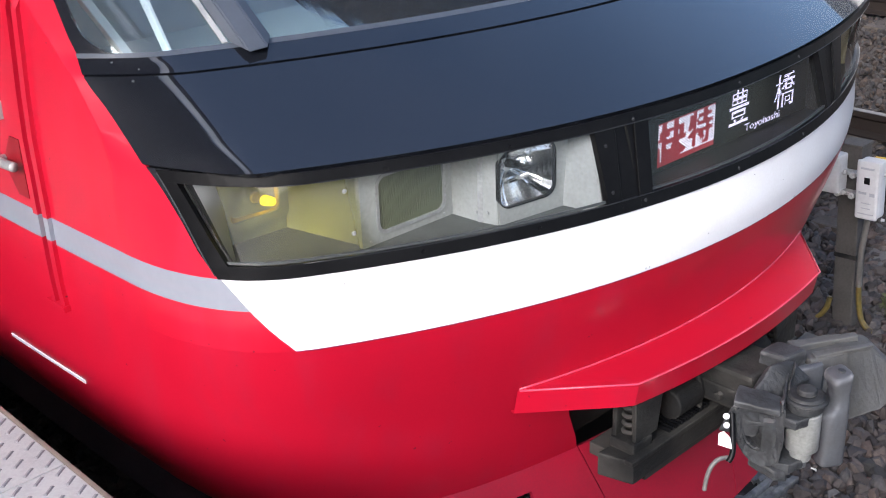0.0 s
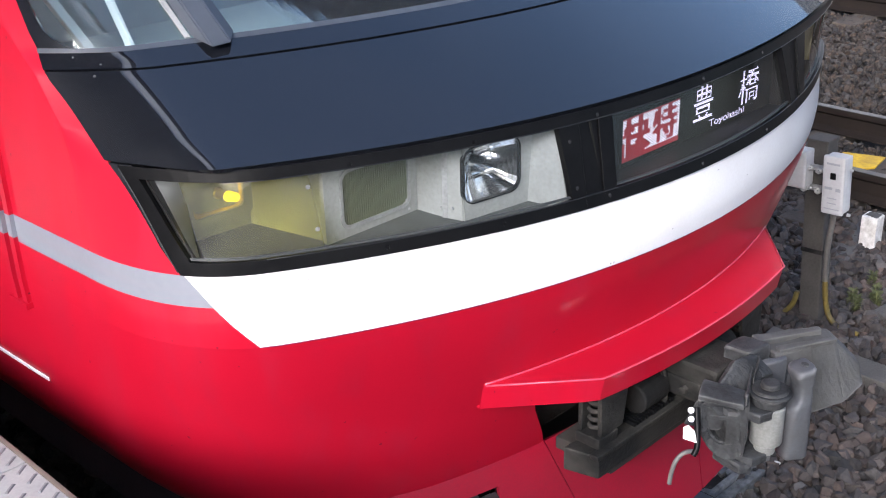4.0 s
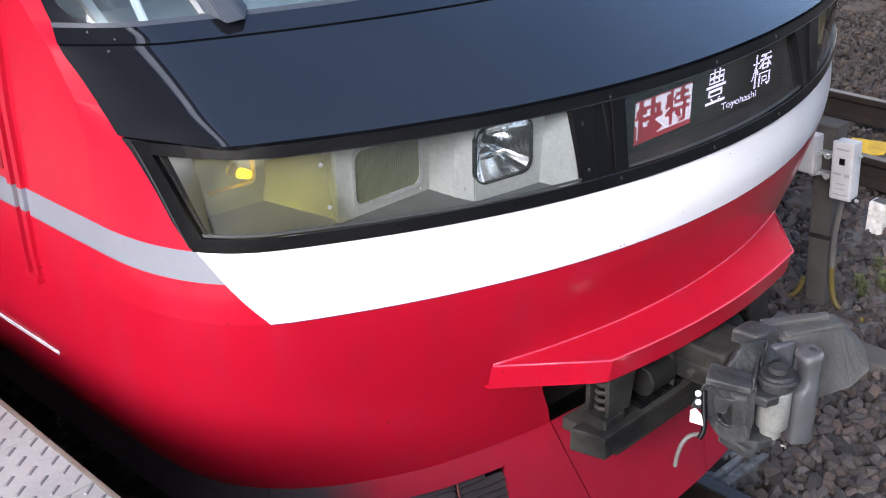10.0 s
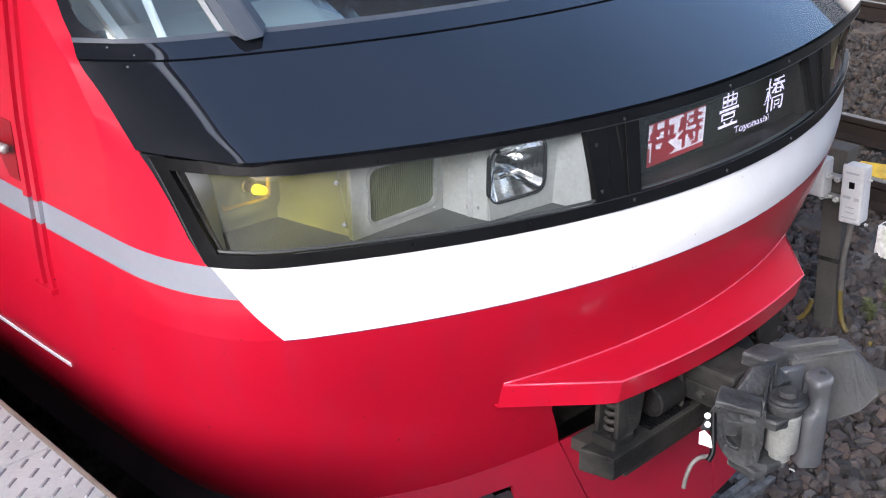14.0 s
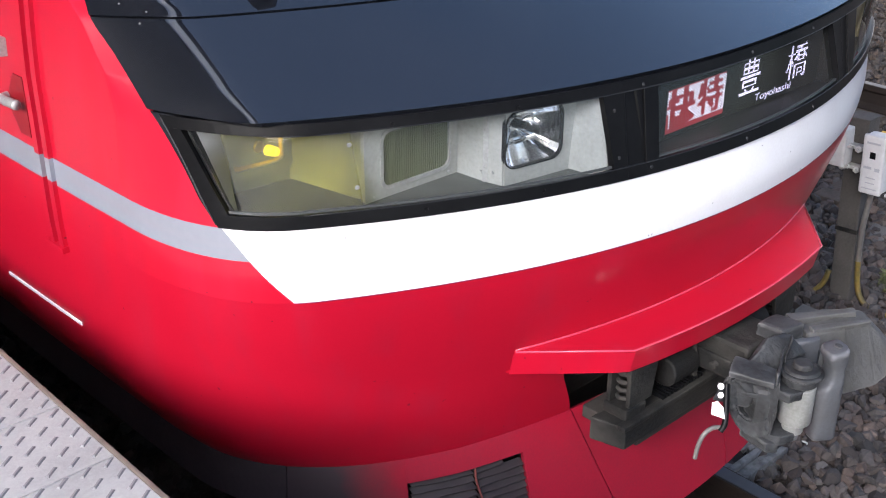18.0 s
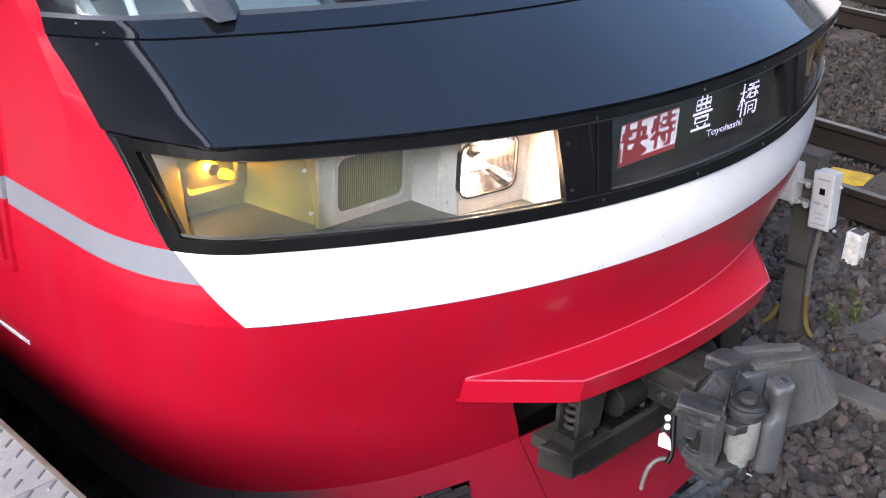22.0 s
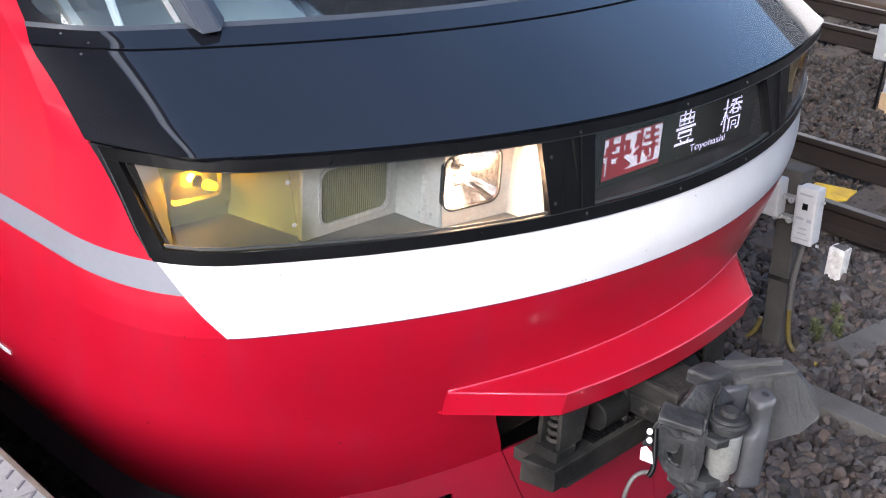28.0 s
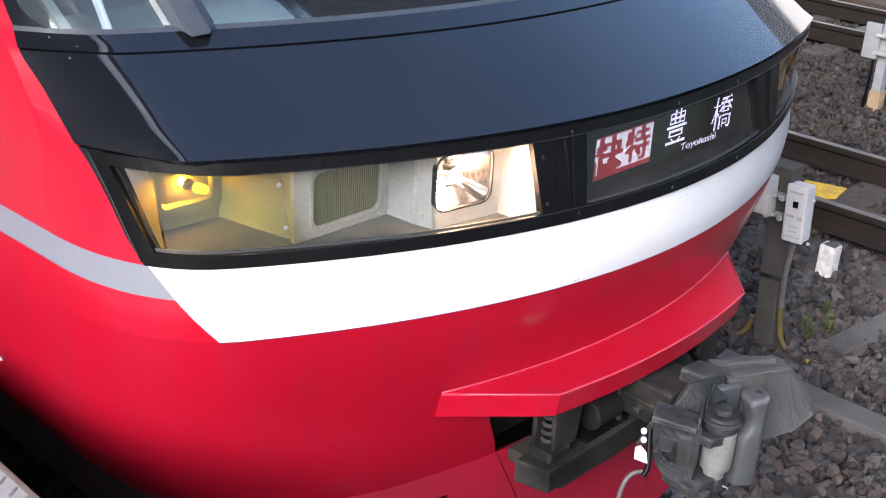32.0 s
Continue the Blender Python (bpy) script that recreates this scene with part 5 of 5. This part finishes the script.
for s_ in (-1, 1):
    post = part("spring_post", prism([(s_ * 0.358, 1.325, 0.738), (s_ * 0.285, 1.325, 0.738), (s_ * 0.285, 1.395, 0.738), (s_ * 0.358, 1.395, 0.738)], (0, 0, 0.028), 0.004), GRIME, carrier)
    part("post_front", prism([(s_ * 0.345, 1.328, 0.766), (s_ * 0.262, 1.328, 0.766), (s_ * 0.235, 1.328, 0.93), (s_ * 0.352, 1.328, 0.93)], (0, 0.012, 0), 0.003), GRIME, post)
    part("post_back", prism([(s_ * 0.352, 1.38, 0.766), (s_ * 0.29, 1.38, 0.766), (s_ * 0.29, 1.38, 0.93), (s_ * 0.352, 1.38, 0.93)], (0, 0.012, 0), 0.003), GRIME, post)
    coil = [(s_ * 0.315 + 0.022 * math.cos(a), 1.36 + 0.022 * math.sin(a), 0.768 + 0.15 * a / (14 * math.pi)) for a in np.linspace(0, 14 * math.pi, 113)]
    part("spring", tube(coil, 0.006, 6, None, 0), DARK, post, "coil spring")
part("roller", drum((-0.19, 1.355, 0.79), (1, 0, 0), 0.04, 0.04, 0.10, 24, 0.006), GRIME, carrier)
part("roller", drum((0.09, 1.345, 0.80), (1, 0, 0), 0.045, 0.045, 0.10, 24, 0.006), GRIME, carrier)
part("arch", tube([(-0.09, 1.33, 0.735), (-0.09, 1.33, 0.81), (-0.09, 1.35, 0.86), (-0.09, 1.40, 0.87)], 0.008, 8), GRIME, carrier)
for i in range(14):
    part("pad_rib", block(-0.225 + 0.012 * i, -0.219 + 0.012 * i, 1.32, 1.38, 0.742, 0.752, 0.0), RUBBER, carrier)
part("hanger", block(0.26, 0.34, 1.40, 1.42, 0.74, 0.93, 0.004), RED, carrier, "red bracket under the fairing")

# tag on its hose
tag = thing("hose_tag", "white tag on a bent grey air hose by the coupler", "tag", (-0.19, 1.18, 0.75))
tag.matrix_basis = Matrix.Identity(4)
tx, ty, tz = -0.216, 1.177, 0.784
face = look((-2.2, 0, 2.2), (tx, ty, tz)).to_3x3()
right_, up_, out_ = face.col[0], face.col[1], face.col[2]
at_ = lambda a, b, c=0.0: Vector((tx, ty, tz)) + right_ * a + up_ * b + out_ * c
part("plate", prism([at_(-0.014, 0.012), at_(-0.003, 0.018), at_(0.012, 0.005), at_(0.018, -0.02), at_(-0.013, -0.014)], out_ * 0.003), TAGWHITE, tag, "white tag plate")
part("disc", drum(at_(0.002, 0.032), out_, 0.0068, 0.0068, 0.004, 16), TAGWHITE, tag)
part("disc", drum(at_(0.0, 0.052), out_, 0.0072, 0.0072, 0.004, 16), TAGWHITE, tag)
part("strap", tube([at_(0.012, 0.06, -0.006), at_(0.016, 0.02, -0.006), at_(0.022, -0.03, -0.006), at_(0.012, -0.05, -0.006)], 0.007, 8), RUBBER, tag)
part("hose", tube([at_(0.01, -0.04, -0.01), at_(-0.01, -0.045, 0), at_(-0.026, -0.065, 0), at_(-0.034, -0.095, -0.01), at_(-0.036, -0.120, -0.02)], 0.0055, 10), HOSEGREY, tag, "bent grey hose")

# ---- trackside ----


def marker_post():
    t = thing("marker_post", "weathered concrete post carrying two white junction boxes", "post", (2.25, 2.08, -0.2))
    lean = Matrix.Rotation(radians(-1.2), 4, "Y") @ Matrix.Rotation(radians(-2.6), 4, "X")
    t.matrix_basis = Matrix.Translation((2.25, 2.09, -0.22)) @ lean
    part("shaft", prism([(-0.045, -0.048, 0), (0.045, -0.048, 0), (0.045, 0.048, 0), (-0.045, 0.048, 0)], (0, 0, 0.865), 0.008), POSTGREY, t, "dark stained concrete shaft")
    part("band", block(-0.049, 0.049, -0.052, 0.052, 0.355, 0.375, 0.003), GRIME, t)
    part("conduit", tube([(-0.080, -0.110, 0.60), (-0.070, -0.098, 0.52), (-0.062, -0.078, 0.40), (-0.045, -0.070, 0.24)], 0.013, 10), HOSEGREY, t, "dirty grey cable sleeve")
    part("conduit", tube([(-0.045, -0.070, 0.25), (-0.035, -0.072, 0.14), (-0.03, -0.085, 0.07), (-0.04, -0.13, 0.035), (-0.05, -0.24, 0.03)], 0.012, 10), HOSE, t, "yellow cable conduit bending to the ballast")
    part("conduit", tube([(-0.06, 0.05, 0.16), (-0.065, 0.065, 0.09), (-0.08, 0.11, 0.04)], 0.012, 10), HOSE, t, "short yellow conduit end")
    part("cap", prism([(-0.05, -0.052, 0.862), (0.05, -0.052, 0.862), (0.05, 0.052, 0.862), (-0.05, 0.052, 0.862)], (0, 0, 0.012), 0.004), POSTGREY, t)
    for z in (0.67, 0.76):
        for y in (-0.060, 0.055):
            part("clamp", block(-0.075, 0.06, y - 0.014, y + 0.014, z - 0.012, z + 0.012, 0.005), GALV, t, "galvanised clamp")
            part("clamp_bolt", drum((-0.085, y, z), (1, 0, 0), 0.009, 0.009, 0.03, 8), GALV, t)
        for y, dz, r in ((-0.068, 0.006, 0.014), (-0.034, -0.004, 0.017), (0.004, 0.003, 0.013), (0.03, -0.006, 0.016)):
            part("clamp_nut", drum((-0.083, y, z + dz), (-1, -0.25, 0.2), r, r * 0.85, 0.020, 6, 0.002), GALV, t)
            part("clamp_bolt", drum((-0.10, y - 0.004, z + dz + 0.003), (-1, -0.25, 0.2), 0.006, 0.006, 0.022, 8), GALV, t)
        part("clamp_arm", block(-0.085, -0.05, -0.15, 0.09, z - 0.008, z + 0.008, 0.003), GALV, t)
    for y, name in ((-0.122, "near"), (0.05, "far")):
        box_ = part("junction_box", block(-0.118, -0.055, y - 0.046, y + 0.046, 0.595 if y < 0 else 0.68, 0.842, 0.012), BOXWHITE, t, "white plastic junction box")
        part("box_lid", block(-0.135, -0.116, y - 0.049, y + 0.049, 0.591 if y < 0 else 0.676, 0.847, 0.012), BOXWHITE, box_)
        if y < 0:
            part("box_window", block(-0.1375, -0.134, y - 0.012, y + 0.012, 0.748, 0.776, 0.001), RUBBER, box_, "dark square label")
            for z, h, ws in ((0.772, 0.008, (-0.028, 0.03)), (0.662, 0.014, (-0.036, -0.014)), (0.665, 0.010, (0.0, 0.034)), (0.600, 0.004, (-0.02, 0.02)), (0.622, 0.004, (-0.02, 0.02)), (0.575, 0.004, (-0.034, 0.034))):
                part("print", block(-0.1365, -0.1345, y + ws[0], y + ws[1], z + 0.042 - h / 2, z + 0.042 + h / 2, 0.0), PRINT, box_, "grey printed bar")
            for z in (0.565, 0.76):
                part("hinge", drum((-0.13, y - 0.07, z + 0.04), (0, -1, 0), 0.008, 0.006, 0.012, 8), GALV, box_)
    return t


marker_post()


def stub(x, y, z0, z1, w):
    t = thing("boundary_stub", "white painted stub post with peeling paint in ballast", "post", (x, y, z0))
    part("shaft", prism([(-w, -w, 0), (w, -w, 0), (w, w, 0), (-w, w, 0)], (0, 0, z1 - z0), 0.006), PEELING, t)
    part("worn_top", prism([(-w * 0.8, -w * 0.85, z1 - z0 - 0.002), (w * 0.7, -w * 0.8, z1 - z0 - 0.002), (w * 0.8, w * 0.6, z1 - z0 - 0.002), (-w * 0.5, w * 0.8, z1 - z0 - 0.002)], (0, 0, 0.004)), POSTGREY, t, "bare worn top")
    return t


stub(3.13, 2.255, -0.22, -0.02, 0.042)


def far_post():
    t = thing("far_post", "grey post with white boxes and a brown timber foot", "post", (6.2, 3.45, -0.2))
    part("foot", block(-0.05, 0.05, -0.045, 0.045, -0.02, 0.16, 0.006), TAN, t, "tan timber foot")
    part("shaft", block(-0.045, 0.045, -0.035, 0.035, 0.16, 0.70, 0.006), AGEDBOX, t)
    part("side_box", block(-0.09, -0.045, 0.03, 0.15, 0.40, 0.66, 0.01), AGEDBOX, t, "white box")
    part("side_box", block(-0.09, -0.045, -0.17, -0.05, 0.40, 0.66, 0.01), AGEDBOX, t, "white box")
    for z in (0.45, 0.58):
        part("clamp", block(-0.10, 0.05, -0.06, 0.06, z - 0.012, z + 0.012, 0.004), GALV, t)
    part("cable", tube([(-0.05, 0.06, 0.40), (-0.055, 0.06, 0.2), (-0.06, 0.07, 0.0)], 0.012, 8), RUBBER, t)
    return t


far_post()


def piece(name, label, category, outline, z, h, mat, bevel=0.008):
    c = Vector((sum(p[0] for p in outline) / len(outline), sum(p[1] for p in outline) / len(outline), z))
    ob = part(name, prism([(x - c.x, y - c.y, 0) for x, y in outline], (0, 0, h), bevel), mat)
    ob.location = c
    return tagged(ob, label, category)


piece("concrete_slab", "rough grey concrete trough slab lying in ballast", "slab", [(2.42, 1.89), (2.35, 1.77), (3.4, 1.62), (3.45, 1.77)], -0.24, 0.085, CONCRETE)
piece("concrete_beam", "grey concrete beam half buried in ballast", "beam", [(2.50, 2.18), (2.53, 2.28), (3.55, 2.46), (3.58, 2.35)], -0.26, 0.085, CONCRETE)
for i in range(3):
    y0 = 2.13 - 1.35 * i
    piece("trough_lid", "narrow grey concrete cable trough lid along the track", "lid", [(1.845, y0), (1.985, y0 + 0.01), (1.985, y0 - 1.32), (1.845, y0 - 1.33)], -0.235, 0.082, CONCRETE)
timber = thing("timber_end", "split weathered grey timber end beside the rail", "timber", (0.83, 1.69, -0.22))
for i in range(7):
    y0, x0, x1 = -0.085 + 0.025 * i, -0.19 + 0.03 * math.sin(i * 2.1), 0.17 + 0.04 * math.sin(i * 3.7)
    for xa, xb in ((x0, -0.06), (0.05, x1)) if i in (3, 4) else ((x0, x1),):
        part("splinter", prism([(xa, y0, 0), (xb, y0 - 0.004, 0), (xb - 0.01, y0 + 0.018, 0), (xa + 0.012, y0 + 0.020, 0)], (0, 0, 0.075 + 0.010 * math.sin(i * 4.3)), 0.003), WEATHERED, timber)
part("rotten_heart", block(-0.15, 0.14, -0.07, 0.09, 0, 0.05, 0.004), DARK, timber, "dark rotten inside")
piece("yellow_board", "yellow painted board between the rails", "board", [(3.80, 2.80), (3.90, 2.81), (3.97, 2.59), (3.78, 2.56), (3.70, 2.61), (3.72, 2.72)], -0.030, 0.012, YELLOW, 0.002)
for x0 in (3.72, 4.50):
    piece("timber_baulk", "brown timber baulk along the rail", "timber", [(x0, -1), (x0 + 0.14, -1), (x0 + 0.14, 2.45), (x0, 2.45)], -0.16, 0.10, TIMBER)
for y0 in (2.62, 3.3, 4.1, 5.0):
    c = piece("rail_clip", "rusty rail clip plate on a sleeper", "clip", [(3.50, y0), (3.57, y0 - 0.03), (3.59, y0 + 0.06), (3.52, y0 + 0.09)], -0.16, 0.03, RAIL, 0.004)
for x0, y0 in ((7.9, 4.75), (8.15, 4.55), (8.35, 4.55)):
    piece("concrete_sleeper_end", "pale concrete block between far rails", "block", [(x0, y0), (x0 + 0.16, y0), (x0 + 0.16, y0 + 0.12), (x0, y0 + 0.12)], -0.2, 0.09, CONCRETE)
rust = part("rusty_bank", block(9.3, 14, -6, 20, -0.4, -0.05, 0.02), RUSTY)
tagged(rust, "rust-brown bank beyond the far track", "bank", kind="structure")


def weed(x, y, n, seed):
    rnd = random.Random(seed)
    t = thing("weed", "small pale green weed growing in ballast", "plant", (x, y, -0.2), "weeds")
    part("stem", tube([(0, 0, 0), (0.01, 0.005, 0.04), (0.0, 0.01, 0.085)], 0.0025, 5), LEAF, t)
    bm = bmesh.new()
    for _ in range(n):
        a, z, l = rnd.uniform(0, 6.3), rnd.uniform(0.01, 0.085), rnd.uniform(0.012, 0.030)
        d = Vector((math.cos(a), math.sin(a), rnd.uniform(0.1, 0.9))).normalized()
        s = d.cross(Vector((0, 0, 1))).normalized() * l * 0.26
        o = Vector((0, 0, z)) + d * 0.005
        v = [bm.verts.new(p) for p in (o, o + d * l * 0.5 + s, o + d * l, o + d * l * 0.5 - s)]
        bm.faces.new(v)
    part("leaves", bm, LEAF, t)


for k_, (x, y) in enumerate(((2.45, 2.01), (2.51, 1.92), (2.69, 2.03), (2.56, 1.95), (2.41, 1.97))):
    weed(x, y, 120, k_)

# ---- platform ----
platform = part("platform", block(-9, -1.4815, -8, 12, -0.3, 1.045, 0.004), CONCRETE)
tagged(platform, "grey concrete platform beside the red train", "platform", kind="structure")
edge = part("platform_edge", block(-1.4795, -1.470, -8, 12, 0.93, 1.0705, 0.002), COPING)
tagged(edge, "brown steel edge angle of the platform", "trim", kind="structure")
bm = bmesh.new()
for i in range(18):
    for j in range(66):
        x, y = -1.498 - 0.042 * i, 0.24 + 0.04 * j
        t_ = Matrix.Translation((x + 0.001, y, 1.0695)) @ Matrix.Rotation(radians(37), 4, "Z")
        lo_ = [bm.verts.new(t_ @ Vector(p)) for p in ((-0.015, -0.0036, 0), (0.015, -0.0036, 0), (0.015, 0.0036, 0), (-0.015, 0.0036, 0))]
        hi_ = [bm.verts.new(t_ @ Vector(p)) for p in ((-0.012, -0.0018, 0.0026), (0.012, -0.0018, 0.0026), (0.012, 0.0018, 0.0026), (-0.012, 0.0018, 0.0026))]
        bm.faces.new(hi_)
        for i_ in range(4):
            bm.faces.new((lo_[i_], lo_[(i_ + 1) % 4], hi_[(i_ + 1) % 4], hi_[i_]))
joints = [*np.arange(-7.7, -1.2, 0.6), -1.13, -0.53, 0.07, 0.67, 1.17, 1.572, 1.777, 2.38, 2.98, *np.arange(3.6, 12.0, 0.6)]
for a, b in zip(joints, joints[1:]):
    part("tread_plate", block(-2.9, -1.4800, a + 0.0018, b - 0.0018, 1.046, 1.0695, 0.0015), PLATE, platform)
part("tread_bars", bm, TREAD, platform, "raised tread bars")["kind"] = "stuff"

# ---- ballast ----


def stones(name, cells, size, seed, label, mat=STONE):
    """Loose angular stones, one joined mesh of many separate pieces."""
    rnd = np.random.default_rng(seed)
    kinds = []
    for _ in range(16):
        one = bmesh.new()
        pts = rnd.normal(size=(19, 3))
        pts /= np.linalg.norm(pts, axis=1)[:, None]
        pts *= rnd.uniform(0.8, 1.12, (19, 1)) * np.array([1.15, 0.85, 0.68])
        for p in pts:
            one.verts.new(p)
        hull = bmesh.ops.convex_hull(one, input=one.verts)
        bmesh.ops.delete(one, geom=[g for g in hull["geom_interior"] if isinstance(g, bmesh.types.BMVert)], context="VERTS")
        one.verts.index_update()
        kinds.append((np.array([v.co[:] for v in one.verts]), np.array([[v.index for v in f.verts] for f in one.faces])))
        one.free()
    vs, fs, count = [], [], 0
    for x, y, z in cells:
        v, f = kinds[rnd.integers(len(kinds))]
        q = rnd.normal(size=4)
        q /= np.linalg.norm(q)
        w, a, b, c = q
        r = np.array([[1 - 2 * (b * b + c * c), 2 * (a * b - c * w), 2 * (a * c + b * w)], [2 * (a * b + c * w), 1 - 2 * (a * a + c * c), 2 * (b * c - a * w)], [2 * (a * c - b * w), 2 * (b * c + a * w), 1 - 2 * (a * a + b * b)]])
        k = size * rnd.choice([0.7, 0.85, 1.0, 1.15, 1.4])
        vs.append(v @ r.T * k + (x, y, z + rnd.uniform(-0.012, 0.014)))
        fs.append(f + count)
        count += len(v)
    me = bpy.data.meshes.new(name)
    me.from_pydata(np.concatenate(vs).tolist(), [], np.concatenate(fs).tolist())
    me.materials.append(mat)
    return tagged(new(name, me), label, "ballast", kind="stuff")


def field(x0, x1, y0, y1, pitch, seed, level, keep):
    rnd = np.random.default_rng(seed)
    for x in np.arange(x0, x1, pitch):
        for y in np.arange(y0, y1, pitch):
            px, py = x + rnd.uniform(-0.5, 0.5) * pitch, y + rnd.uniform(-0.5, 0.5) * pitch
            if keep(px, py):
                yield px, py, level


def near_keep(x, y):
    if abs(x - 0.533) < 0.07 or 1.83 < x < 2.0 and y < 2.14:
        return False
    return not (2.2 < x < 2.3 and 2.04 < y < 2.14)


def far_keep(x, y):
    if min(abs(x - r) for r in (3.63, 4.59, 7.78, 8.82)) < 0.075:
        return False
    return 0.30 * x + 0.5 < y < 0.62 * x + 1.2


stones("ballast_near", list(field(0.4, 3.5, 0.3, 3.6, 0.041, 3, -0.187, near_keep)) + list(field(0.4, 3.5, 0.3, 3.6, 0.055, 4, -0.212, near_keep)), 0.0305, 11, "brown and grey crushed-stone ballast beside the track")
stones("ballast_far", list(field(3.45, 9.4, 1.4, 7.0, 0.041, 5, -0.185, far_keep)), 0.0245, 12, "brown crushed-stone ballast between the far rails", FARSTONE)
stones("ballast_under", list(field(-1.45, 0.46, 0.6, 5.0, 0.062, 6, -0.19, lambda x, y: abs(abs(x) - 0.533) > 0.07)), 0.032, 13, "dark ballast under the train")

# unseen pale wall added along the far side of the tracks, mirrored in the hood
far_wall = part("wall_far", block(15.5, 15.9, 1.0, 40, -0.3, 5.6, 0.01), WALLWHITE)
tagged(far_wall, "unseen pale wall added for the hood to reflect", "wall", kind="structure")
part("reflection_border", block(15.0, 15.5, 0.5, 40, 5.6, 6.4, 0.02), WALLDARK, far_wall, "dark strip added above the wall for the hood's reflection")
# unseen wall added behind the platform: closes the place, darkens the black corner's reflection
back = part("wall_platform", block(-9.2, -9.0, -20, 30, 1.0, 3.1, 0.01), WALLGREY)
tagged(back, "unseen grey wall added behind the platform", "wall", kind="structure")
canopy = part("ceiling_canopy", block(-9.0, -1.76, 1.4, 26, 4.2, 4.32, 0.02), WALLDARK)
# unseen sheet and dark strip, added only to shape the hood's reflection
part("gleam_panel", block(-1.755, -1.42, 1.4, 26, 4.24, 4.25, 0.002), GLEAMSHEET, canopy, "pale translucent sheet added to gleam in the hood's crease")
part("gleam_border", block(-1.415, -1.25, 1.4, 26, 4.20, 4.32, 0.02), WALLDARK, canopy, "dark strip added to bound the gleam in the hood")
tagged(canopy, "dark underside of the platform canopy", "canopy", kind="structure")


def motions():
    """All that moves: bulbs, always glowing, slide forward out of their hides."""
    for bulb, x, y, z, seated, drawn_back, off, on in LAMPS:
        out_, in_ = pose(x, y + drawn_back, z), pose(x, y + seated, z)
        walk(bulb, [(0.0, out_), (off, out_), (on, in_), (32.0, in_)])


motions()
